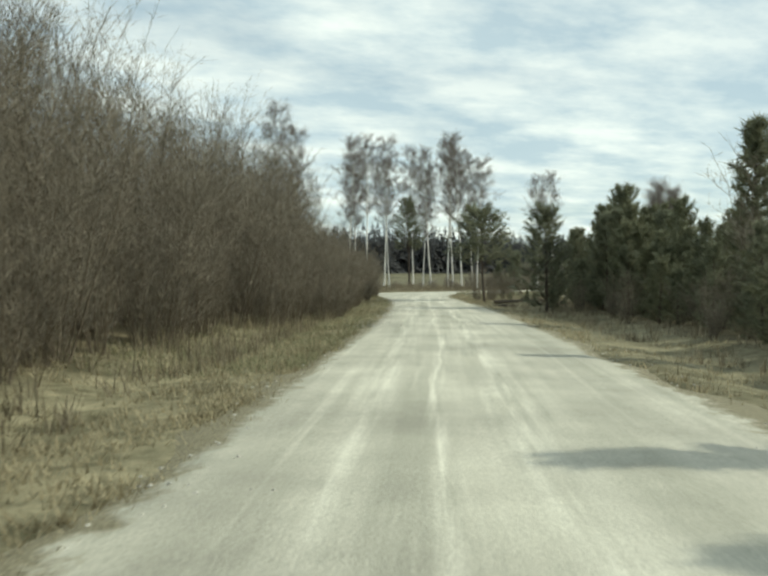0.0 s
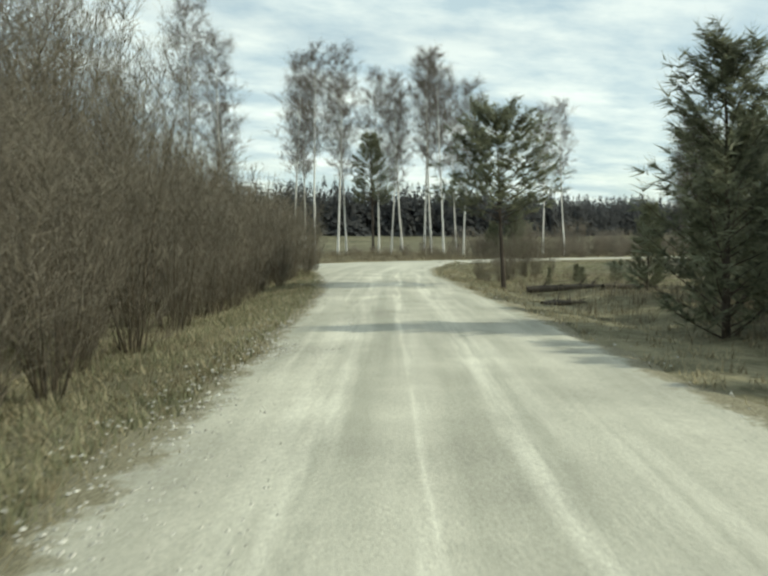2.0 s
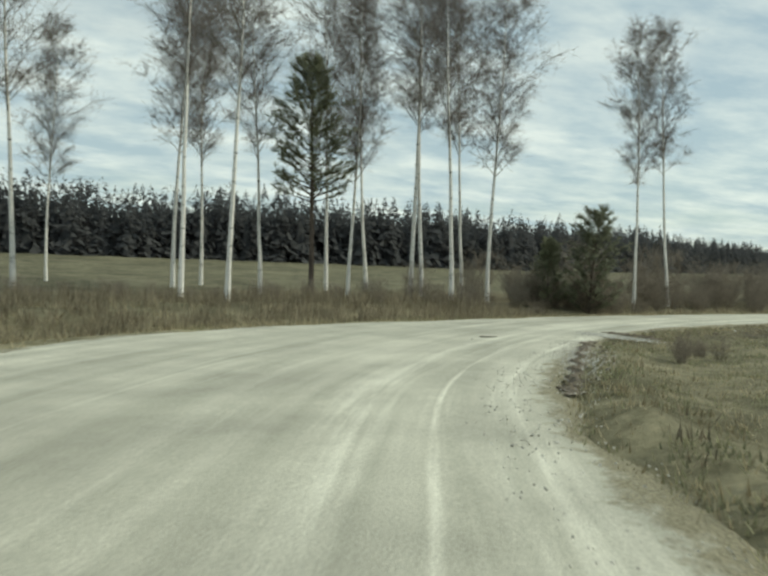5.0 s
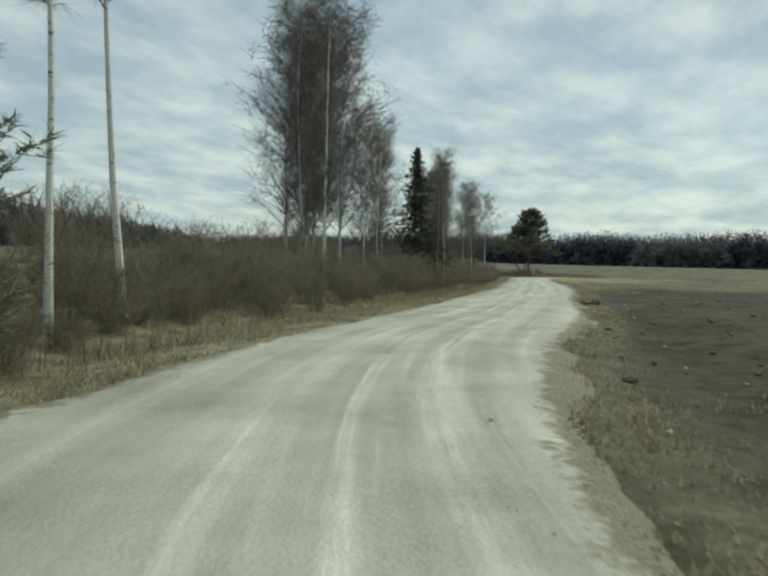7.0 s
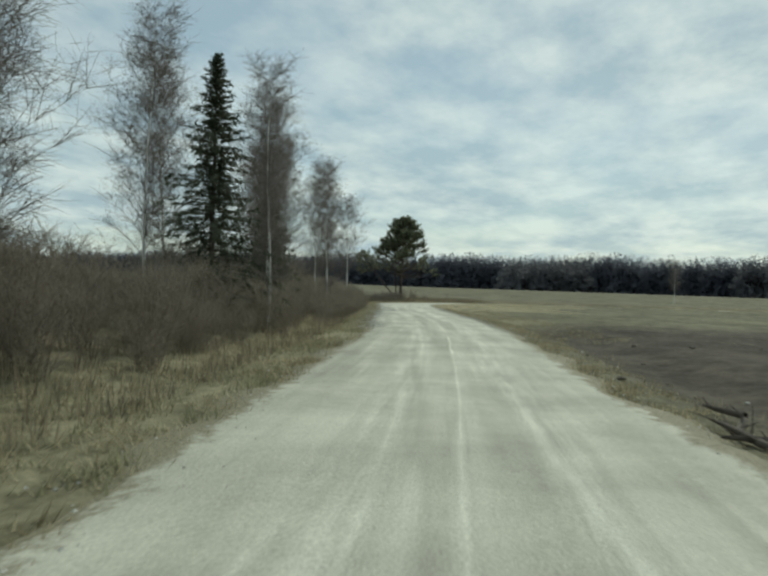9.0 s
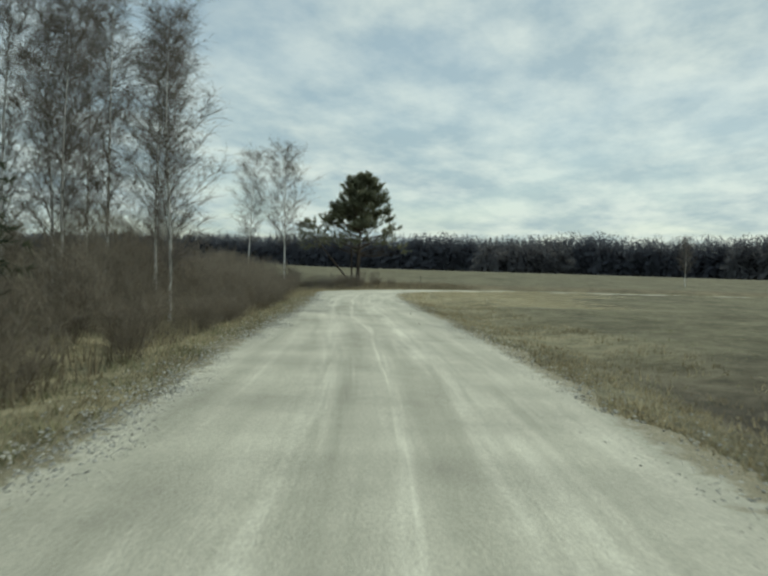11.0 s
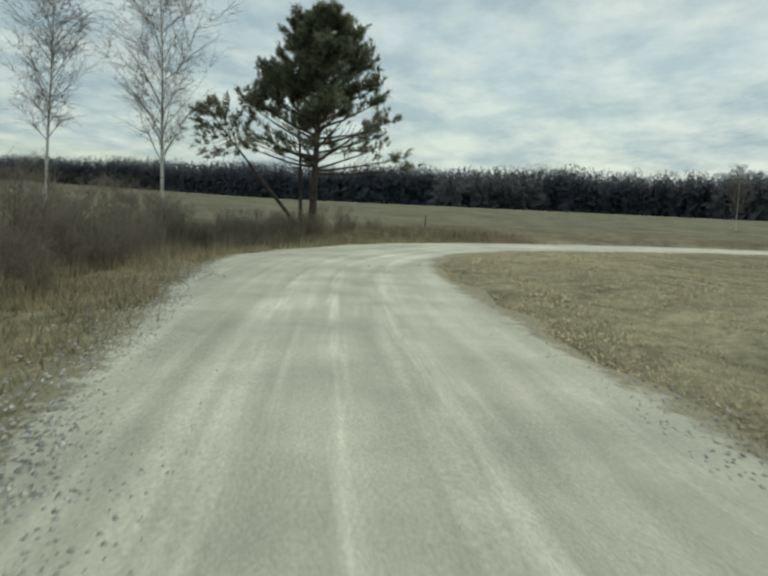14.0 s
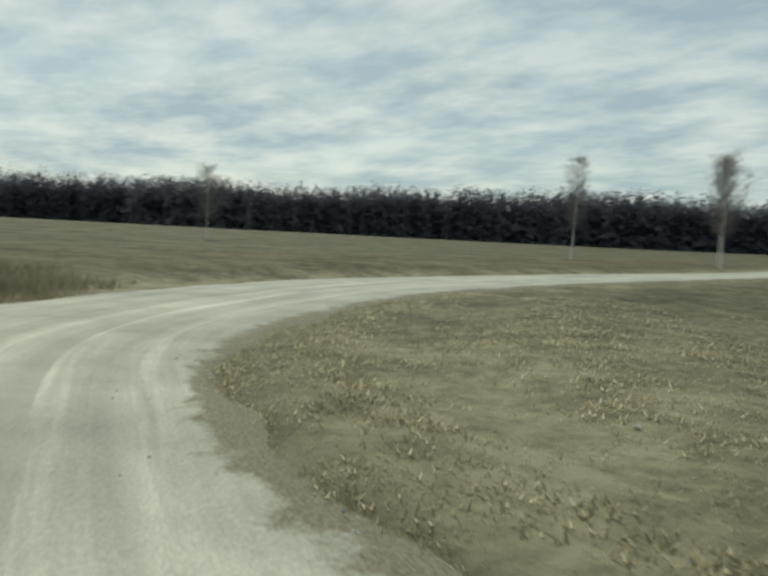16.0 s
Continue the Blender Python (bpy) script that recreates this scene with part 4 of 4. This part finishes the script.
# ---- far woods ----
def woods(name, line, rows, depth, height, per_metre, label, seed, seg, mat, pointed=0.3, bough=1.0, even=0.84):
    """A belt of many small ragged trees along a line; one mesh."""
    r = np.random.RandomState(seed)
    p = np.array(line, float)
    spots = []
    for a, b in zip(p[:-1], p[1:]):
        d = b - a
        ln = np.hypot(*d)
        out = np.array([-d[1], d[0]]) / ln
        n = int(ln * per_metre)
        for row in range(rows):
            k = (np.arange(n) + r.rand(n)) / n
            spots.append(a + d * k[:, None] + out * (row * depth + r.uniform(-0.5, 0.5, n) * depth)[:, None])
    q = np.vstack(spots)
    m = len(q)
    z0 = ground_z(q[:, 0], q[:, 1]) - 0.04 * height
    h = height * (0.92 + 0.05 * np.sin(q[:, 0] * 0.05 + q[:, 1] * 0.07) + 0.04 * np.sin(q[:, 0] * 0.19 - q[:, 1] * 0.13)) * r.uniform(even, 1.03, m) * np.where(r.rand(m) < 0.05, 1.08, 1)
    w = h * r.uniform(0.26, 0.44, m)
    slim = r.rand(m) < pointed
    # boughs: small hanging triangles round each stem, over a dense inner cone
    u = r.rand(m, seg) ** 1.1
    form = np.where(slim[:, None], 1.02 - u, (1.02 - u) ** 0.45 * (0.5 + 0.5 * np.minimum(1, 3 * u)))
    reach = w[:, None] * form * r.uniform(0.6, 1.0, (m, seg))
    t = r.uniform(0, 6.283, (m, seg))
    c, sn = np.cos(t), np.sin(t)
    zz = z0[:, None] + h[:, None] * u
    g = 0.04 * h[:, None] * (1.15 - u) * r.uniform(0.5, 1.5, (m, seg))
    half = w[:, None] * 0.26 * bough * (1.12 - u) * r.uniform(0.6, 1.3, (m, seg))
    X, Y = q[:, :1], q[:, 1:]
    def corner(x, y, z):
        return np.stack([x, y, z], -1) + r.normal(0, 1, (m, seg, 3)) * (w[:, None] * 0.16 * bough * (1.15 - u))[..., None]

    tri = np.stack([
        corner(X + c * reach * 0.6, Y + sn * reach * 0.6, zz + g),
        corner(X + c * reach - sn * half, Y + sn * reach + c * half, zz - g * 0.8),
        corner(X + c * reach + sn * half, Y + sn * reach - c * half, zz - g * 0.4)], 2).reshape(-1, 3)
    ring = np.arange(5) * 6.283 / 5
    rim = np.stack([X + w[:, None] * 0.5 * np.cos(ring), Y + w[:, None] * 0.5 * np.sin(ring), np.repeat(z0[:, None], 5, 1)], -1)
    tip = np.stack([q[:, 0], q[:, 1], z0 + h * 0.72], -1)[:, None, :]
    cone = np.concatenate([rim, tip], 1).reshape(-1, 3)
    faces = np.arange(len(tri)).reshape(-1, 3)
    base = len(tri) + np.arange(m)[:, None] * 6
    sides = np.stack([np.stack([base[:, 0] + k, base[:, 0] + (k + 1) % 5, base[:, 0] + 5], -1) for k in range(5)], 1).reshape(-1, 3)
    faces = np.vstack([faces, sides])
    verts = np.vstack([tri, cone])
    me = bpy.data.meshes.new(name)
    me.vertices.add(len(verts))
    me.vertices.foreach_set("co", verts.ravel())
    me.loops.add(faces.size)
    me.loops.foreach_set("vertex_index", faces.ravel())
    me.polygons.add(len(faces))
    me.polygons.foreach_set("loop_start", np.arange(0, faces.size, 3))
    me.materials.append(mat)
    me.update(calc_edges=True)
    return tagged(new(name, me), label, "forest", kind="stuff")


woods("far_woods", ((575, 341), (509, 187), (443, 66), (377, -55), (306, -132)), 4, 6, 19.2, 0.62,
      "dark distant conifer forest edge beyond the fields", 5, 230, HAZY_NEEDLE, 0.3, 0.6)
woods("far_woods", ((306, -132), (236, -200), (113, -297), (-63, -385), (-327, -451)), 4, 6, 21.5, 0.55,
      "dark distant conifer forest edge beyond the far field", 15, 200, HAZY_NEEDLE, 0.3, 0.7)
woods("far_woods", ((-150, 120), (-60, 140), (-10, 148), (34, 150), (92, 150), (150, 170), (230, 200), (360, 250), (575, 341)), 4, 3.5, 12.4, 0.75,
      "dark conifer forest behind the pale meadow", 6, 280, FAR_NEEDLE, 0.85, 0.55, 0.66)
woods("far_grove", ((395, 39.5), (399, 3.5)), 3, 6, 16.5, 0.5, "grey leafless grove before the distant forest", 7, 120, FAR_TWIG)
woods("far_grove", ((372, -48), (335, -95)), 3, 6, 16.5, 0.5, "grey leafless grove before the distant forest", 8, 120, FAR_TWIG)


# ---- verge grass and stones ----
def blades(name, mat, count, s_range, past_range, side, high, label, seed, lie=(0.35, 1.4), bare=-0.45):
    r = np.random.RandomState(seed)
    s = r.uniform(*s_range, count)
    past = past_range[0] + (past_range[1] - past_range[0]) * r.rand(count) ** 1.35
    i = np.clip(np.searchsorted(LINE[:, 4], s + S0), 0, len(LINE) - 1)
    d = (LINE[i, 3] if side > 0 else LINE[i, 2]) + past
    on = r.uniform(0, 0.9, count)
    x = LINE[i, 0] + RIGHT[i, 0] * d * side + WAY[i, 0] * on
    y = LINE[i, 1] + RIGHT[i, 1] * d * side + WAY[i, 1] * on
    patchy = wave(x * 0.9 + seed, y * 0.9) + 0.6 * wave(x * 2.3, y * 2.3 + seed)
    keep = (beside(x, y)[0] > past_range[0] - 0.1) & (patchy > r.normal(bare, 0.4, len(x)))
    x, y = x[keep], y[keep]
    z = ground_z(x, y)
    verts, faces = [], []
    for cx, cy, cz in zip(x, y, z):
        for _ in range(9):
            a, t = r.uniform(0, 6.283), r.uniform(*lie)
            h = high * r.uniform(0.4, 1.1)
            ox, oy = cx + r.normal(0, 0.11), cy + r.normal(0, 0.11)
            w = 0.008 + 0.008 * r.rand()
            c, sn = math.cos(a), math.sin(a)
            k = len(verts)
            verts += [(ox - sn * w, oy + c * w, cz - 0.03), (ox + sn * w, oy - c * w, cz - 0.03),
                      (ox + c * h * math.sin(t), oy + sn * h * math.sin(t), cz + h * math.cos(t))]
            faces.append((k, k + 1, k + 2))
    me = bpy.data.meshes.new(name)
    me.from_pydata(verts, [], faces)
    me.materials.append(mat)
    me.update()
    return tagged(new(name, me), label, "grass", kind="stuff")


blades("verge_grass", STRAW, 6000, (-4, 62), (-0.15, 4.6), -1, 0.22, "matted dry straw-coloured grass on the verge", 1, (0.6, 1.45))
blades("verge_grass", GREEN_BLADE, 6500, (12, 64), (0.2, 4.6), -1, 0.18, "short green grass among dry straw on the verge", 2)
blades("verge_grass", STRAW, 6500, (76, 190), (-0.15, 3.4), -1, 0.23, "matted dry straw-coloured grass on the verge", 3, (0.65, 1.47))
blades("verge_grass", GREEN_BLADE, 2400, (76, 190), (0.2, 3.0), -1, 0.18, "short green grass among dry straw on the verge", 4)
blades("verge_grass", STRAW, 1500, (0, 70), (0.2, 4.5), 1, 0.2, "sparse dry grass on the pine-side verge", 5)
blades("verge_grass", STRAW, 1500, (138, 176), (0.2, 4.0), 1, 0.16, "sparse dry grass on the field-side verge", 9)
blades("verge_grass", GREEN_BLADE, 3600, (138, 214), (0.3, 10.0), 1, 0.08, "thin green grass on the field-side verge", 6, (1.0, 1.5))
blades("verge_grass", PALE_STRAW, 7000, (174, 218), (0.25, 10.0), 1, 0.13, "tufted dry grass inside the bend", 7, (1.0, 1.48), -0.1)
blades("verge_grass", PALE_STRAW, 9000, (174, 212), (0.4, 12.0), 1, 0.10, "flattened dry grass inside the bend", 33, (1.0, 1.5), -1.2)
blades("verge_grass", PALE_STRAW, 3500, (172, 208), (-0.55, 0.7), 1, 0.07, "short dry grass creeping over the gravel edge", 34, (1.1, 1.5), -1.2)
blades("verge_grass", STRAW, 3000, (-4, 64), (-0.3, 2.6), -1, 0.12, "short dry grass creeping over the gravel edge", 35, bare=-1.6)
blades("verge_grass", STRAW, 1800, (60, 80), (0.3, 8.0), -1, 0.3, "dry grass round the junction", 8)


def stones(name, count, seed, label, stretch=(-2, 205), sides=(-1, 1), most=0.045):
    r = np.random.RandomState(seed)
    verts, faces = [], []
    i = np.clip(np.searchsorted(LINE[:, 4], r.uniform(*stretch, count) + S0), 0, len(LINE) - 1)
    side = r.choice(sides, count)
    d = np.where(side > 0, LINE[i, 3], LINE[i, 2]) + np.where(r.rand(count) < 0.75, r.normal(-0.3, 0.45, count), r.uniform(-2.5, 0, count))
    spots = LINE[i, :2] + RIGHT[i] * (d * side)[:, None] + WAY[i] * r.uniform(0, 0.9, (count, 1))
    heights = np.maximum(ground_z(spots[:, 0], spots[:, 1]), 0.035)
    for (x, y), z in zip(spots, heights):
        q = r.uniform(0.010, most)
        b = len(verts)
        for dx, dy, dz in ((1, 0, -0.25), (0, 1, -0.25), (-1, 0, -0.25), (0, -1, -0.25), (0, 0, 0.5), (0, 0, -0.8)):
            verts.append((x + q * (dx + r.uniform(-0.3, 0.3)), y + q * (dy + r.uniform(-0.3, 0.3)), z + q * (dz + r.uniform(-0.2, 0.2))))
        for m in range(4):
            faces += [(b + m, b + (m + 1) % 4, b + 4), (b + (m + 1) % 4, b + m, b + 5)]
    me = bpy.data.meshes.new(name)
    me.from_pydata(verts, [], faces)
    me.materials.append(STONE)
    me.update()
    return tagged(new(name, me), label, "gravel", kind="stuff")


stones("gravel_stones", 1200, 12, "pale gravel spilled inside the junction bend", (52, 84), (1,), 0.018)
stones("gravel_stones", 4000, 9, "loose grey gravel stones along the road edges", most=0.026)
stones("gravel_stones", 17000, 10, "pale coarse gravel spilled along the shoulder", (140, 190), (-1,), 0.028)
stones("gravel_stones", 5000, 14, "pale gravel spilled along the verge before the thicket", (22, 56), (-1,), 0.026)
stones("gravel_stones", 6000, 13, "pale gravel spilled along the field-side shoulder", (138, 178), (1,), 0.024)
blades("dead_weeds", WEED, 800, (-4, 66), (2.0, 4.8), -1, 0.6, "tall dead brown weeds before the thicket", 21, (0.05, 0.9))
blades("dead_weeds", WEED, 1500, (80, 192), (1.4, 4.2), -1, 0.5, "tall dead brown weeds before the thicket", 22, (0.05, 0.9))
blades("dead_weeds", WEED, 2600, (186, 214), (2.2, 12.0), -1, 0.4, "tall dead brown weeds on the outer bank of the bend", 23, (0.05, 0.9))
blades("dead_weeds", WEED, 3200, (60, 90), (1.5, 10.0), -1, 0.7, "dead brown weeds below the birches", 24, (0.05, 0.9))
blades("dead_weeds", WEED, 700, (4, 60), (2.0, 7.0), 1, 0.45, "dead brown weeds in front of the pines", 25, (0.05, 0.9))


def lump(name, me, x, y, z, turn, label, category, group="", size=1.0):
    ob = new(name, me)
    ob.matrix_basis = Matrix.Translation((x, y, z)) @ Matrix.Rotation(turn, 4, "Z") @ Matrix.Scale(size, 4)
    return tagged(ob, label, category, group)


def rough_lump(seed, rx, ry, rz, mat, name):
    """A faceted uneven stone or clod that sits flat."""
    r = np.random.RandomState(seed)
    bm = bmesh.new()
    bmesh.ops.create_icosphere(bm, subdivisions=2, radius=1.0)
    for v in bm.verts:
        k = 1 + r.uniform(-0.16, 0.16)
        v.co = Vector((v.co.x * rx * k, v.co.y * ry * k, max(v.co.z, -0.45) * rz * k))
    me = bpy.data.meshes.new(name)
    bm.to_mesh(me)
    bm.free()
    me.materials.append(mat)
    return me


# loose stones lying on the gravel and in the grass
stone_me = [rough_lump(31 + k, 0.036, 0.028, 0.022, STONE, "stone") for k in range(3)]
for n, (x, y) in enumerate(((130.1, 58.4), (49.8, 54.6), (120.3, 66.6), (121.2, 65.3), (125.6, 62.6), (118.6, 66.9), (124.6, 63.9), (92.9, 60.2), (98.3, 60.6), (12.9, 52.3), (27.6, 56.4))):
    lump("stone", stone_me[n % 3], x, y, max(float(ground_z(x, y)[0]), 0.045) + 0.02, n * 1.9, "loose pale grey stone lying by the gravel", "stone", "loose stones")

# clods turned up at the field edge and along the inside of the junction bend
clod_me = [rough_lump(51 + k, 0.085, 0.06, 0.04, CLOD, "soil_clod") for k in range(4)]
for n in range(70):
    s_at = 84 + 54 * n / 70 + rng.uniform(-2.5, 2.5)
    x, y = place(s_at, 1, 0.7 + 7.5 * rng.random() ** 1.4)
    lump("soil_clod", clod_me[n % 4], x, y, float(ground_z(x, y)[0]) + 0.025, rng.uniform(0, 6.28), "dark clod of turned soil at the field edge", "soil clod", "clods along the field", 0.6 + 1.1 * rng.random() ** 2)
for n in range(14):
    x, y = place(86 + 50 * n / 14 + rng.uniform(-1.5, 1.5), 1, 0.4 + 2.6 * rng.random())
    lump("stone", stone_me[n % 3], x, y, float(ground_z(x, y)[0]) + 0.02, n * 1.3, "pale field stone lying in the turned soil", "stone", "stones at the field edge", 0.7 + 0.8 * rng.random())

RUT = ((9.2, 45.4), (10.5, 46.6), (12.1, 48.2), (14.0, 50.0), (15.7, 51.5))
for n in range(64):
    u = rng.random() * 4
    k = min(int(u), 3)
    x = RUT[k][0] + (RUT[k + 1][0] - RUT[k][0]) * (u - k) + rng.gauss(0, 0.13) + (0.25 if n % 3 == 0 else 0)
    y = RUT[k][1] + (RUT[k + 1][1] - RUT[k][1]) * (u - k) + rng.gauss(0, 0.13) - (0.2 if n % 3 == 0 else 0)
    lump("soil_clod", clod_me[n % 4], x, y, max(float(ground_z(x, y)[0]), 0.03), rng.uniform(0, 6.28), "dark clod of turned soil along the wheel rut", "soil clod", "clods along the rut", 0.22 + 0.75 * rng.random() ** 2)


def furrow(name, line, width, high, label, seed):
    """A crumbly ridge of soil pushed up along a wheel rut."""
    r = np.random.RandomState(seed)
    p = np.array(line, float)
    n = 220
    k = np.linspace(0, len(p) - 1, n)
    px, py = np.interp(k, np.arange(len(p)), p[:, 0]), np.interp(k, np.arange(len(p)), p[:, 1])
    d = np.gradient(np.c_[px, py], axis=0)
    d /= np.hypot(*d.T)[:, None]
    across = np.array((-0.5, -0.3, -0.14, 0.0, 0.16, 0.32, 0.5))
    form = np.array((-0.35, 0.35, 0.8, 1.0, 0.55, 0.3, -0.35))
    verts, faces = [], []
    for i in range(n):
        fade = min(1, 0.15 + 6 * i / n, 0.15 + 6 * (n - 1 - i) / n)
        wander = 0.06 * math.sin(i * 0.21) + 0.04 * math.sin(i * 0.67 + 1)
        for a, f in zip(across, form):
            o = (a * width * (0.75 + 0.5 * abs(math.sin(i * 0.13 + seed))) + wander) + r.normal(0, 0.012)
            x, y = px[i] + d[i, 1] * o, py[i] - d[i, 0] * o
            base = max(float(ground_z(x, y)[0]), 0.035)
            verts.append((x, y, base + high * fade * f * (0.35 + 0.65 * abs(math.sin(i * 0.11 + 2 * seed))) * r.uniform(0.4, 1.4)))
    m = len(across)
    for i in range(n - 1):
        for a in range(m - 1):
            q = i * m + a
            faces.append((q, q + 1, q + m + 1, q + m))
    return tagged(new(name, mesh_of(name, verts, faces, CLOD)), label, "soil ridge", "ridges at the junction")


def gravel_spill(cx, cy, ax, ay, length, width, count, label, seed):
    """Small pale stones strewn over a long patch, thinning out to its rim."""
    r = np.random.RandomState(seed)
    u, v = r.normal(0, 0.24, count) * length, r.normal(0, 0.24, count) * width
    x, y = cx + ax * u + ay * v, cy + ay * u - ax * v
    z = np.maximum(ground_z(x, y), 0.035)
    verts, faces = [], []
    for px, py, pz in zip(x, y, z):
        q = r.uniform(0.008, 0.022)
        b = len(verts)
        for dx, dy, dz in ((1, 0, -0.2), (0, 1, -0.2), (-1, 0, -0.2), (0, -1, -0.2), (0, 0, 0.45)):
            verts.append((px + q * (dx + r.uniform(-0.3, 0.3)), py + q * (dy + r.uniform(-0.3, 0.3)), pz + 0.01 + q * (dz + r.uniform(-0.15, 0.15))))
        faces += [(b + m, b + (m + 1) % 4, b + 4) for m in range(4)]
    return tagged(new("gravel_stones", mesh_of("gravel_stones", verts, faces, STONE)), label, "gravel", kind="stuff")


furrow("soil_ridge", RUT, 0.2, 0.05, "dark crumbled soil ridge along the wheel rut", 3)
furrow("soil_ridge", ((18.35, 53.6), (18.3, 52.9), (18.25, 52.2), (17.9, 51.3)), 0.2, 0.045, "low dark soil ridge across the grass", 5)
gravel_spill(17.4, 52.5, -0.15, -0.99, 3.4, 0.8, 2600, "pale gravel spilled over the inside of the bend", 2)
gravel_spill(12.2, 48.2, 0.68, 0.73, 7.0, 0.8, 2600, "thin pale gravel spilled beside the rut", 6)


def stake(x, y, high, lean):
    """A weathered roadside stake: a squared post with a chamfered top."""
    root = new("wooden_stake")
    bm = bmesh.new()
    bmesh.ops.create_cube(bm, size=1.0)
    for v in bm.verts:
        top = v.co.z > 0
        v.co = Vector((v.co.x * (0.045 if top else 0.06), v.co.y * (0.04 if top else 0.06), high + (0.03 if v.co.x > 0 else 0) if top else -0.2))
    bmesh.ops.bevel(bm, geom=bm.edges[:], offset=0.006, segments=1, affect="EDGES")
    me = bpy.data.meshes.new("post")
    bm.to_mesh(me)
    bm.free()
    me.materials.append(DEAD_WOOD)
    part("post", me, root)
    root.matrix_basis = stand(x, y, 0.0, 0.4) @ Matrix.Rotation(lean, 4, "X")
    return tagged(root, "dark weathered wooden stake in the roadside grass", "stake")


stake(148.0, 61.2, 0.95, 0.04)


def log_mesh(seed, length, r, name):
    random.seed(seed)
    g = Grower()
    pts = bent(Vector((-length / 2, 0, 0)), Vector((1, 0, 0.02)), length, 6, 0.0, 0.07)
    g.tube(pts, [r, r * 1.05, r, r * 0.9, r * 0.8, r * 0.6, r * 0.35], 9)
    for k in (1, 2, 3, 4, 5):
        d = vec(random.uniform(-0.9, 0.9), random.uniform(0.1, 1.0))
        d.z *= 0.25 if r < 0.03 else 1
        b = bent(pts[k], d, length * random.uniform(0.12, 0.26), 3, 0.02, 0.15)
        g.tube(b, [r * 0.35, r * 0.25, r * 0.15, 0.006], 5)
    return g.mesh(name, DEAD_WOOD)


for n, (x, y, turn, length, r) in enumerate(((1.9, 26.2, -0.35, 2.4, 0.11), (3.6, 25.0, -0.1, 2.2, 0.10), (-1.2, 22.6, 0.2, 1.6, 0.08))):
    lump("fallen_log", log_mesh(101 + n, length, r, "fallen_log"), x, y, float(ground_z(x, y)[0]) + r * 0.8, turn, "dark fallen log with broken branches on the grass", "log", "fallen logs")
for n, (x, y, turn, length) in enumerate(((54.4, 56.2, 0.2, 1.5), (55.0, 55.9, -0.5, 1.1), (54.0, 56.0, 1.1, 0.9), (56.1, 55.8, 0.4, 0.8))):
    lump("branch", log_mesh(111 + n, length, 0.045, "branch"), x, y, float(ground_z(x, y)[0]) + 0.04 + 0.02 * n, turn, "dark broken branch lying at the field edge", "branch", "broken branches")
for n, (x, y, turn, length) in enumerate(((13.62, 52.65, -1.0, 0.4), (18.3, 51.9, 0.3, 1.0), (19.8, 53.2, 0.8, 0.8))):
    lump("stick", log_mesh(121 + n, length, 0.013, "stick"), x, y, max(float(ground_z(x, y)[0]), 0.05) + 0.015, turn, "short dark stick lying beside the road", "stick", "sticks")
blades("verge_grass", STRAW, 3600, (44, 96), (-0.3, 7.0), 1, 0.12, "thin dry grass inside the junction bend", 26)
blades("verge_grass", GREEN_BLADE, 6500, (50, 88), (-0.3, 9.0), 1, 0.10, "thin grey-green grass inside the junction bend", 30)
blades("verge_grass", STRAW, 4200, (80, 150), (-0.4, 1.3), 1, 0.09, "thin dry grass between the road and the ploughed field", 31)
blades("dead_weeds", WEED, 260, (44, 140), (0.3, 2.2), 1, 0.16, "short dead weeds at the field edge", 27, (0.05, 0.9))
blades("dead_weeds", WEED, 2600, (188, 212), (1.2, 7.0), -1, 0.5, "dense dead weeds at the foot of the old pine", 28, (0.05, 0.9))
blades("verge_grass", STRAW, 4000, (178, 210), (0.0, 6.5), -1, 0.3, "pale straw tufts on the outer bank of the bend", 29)
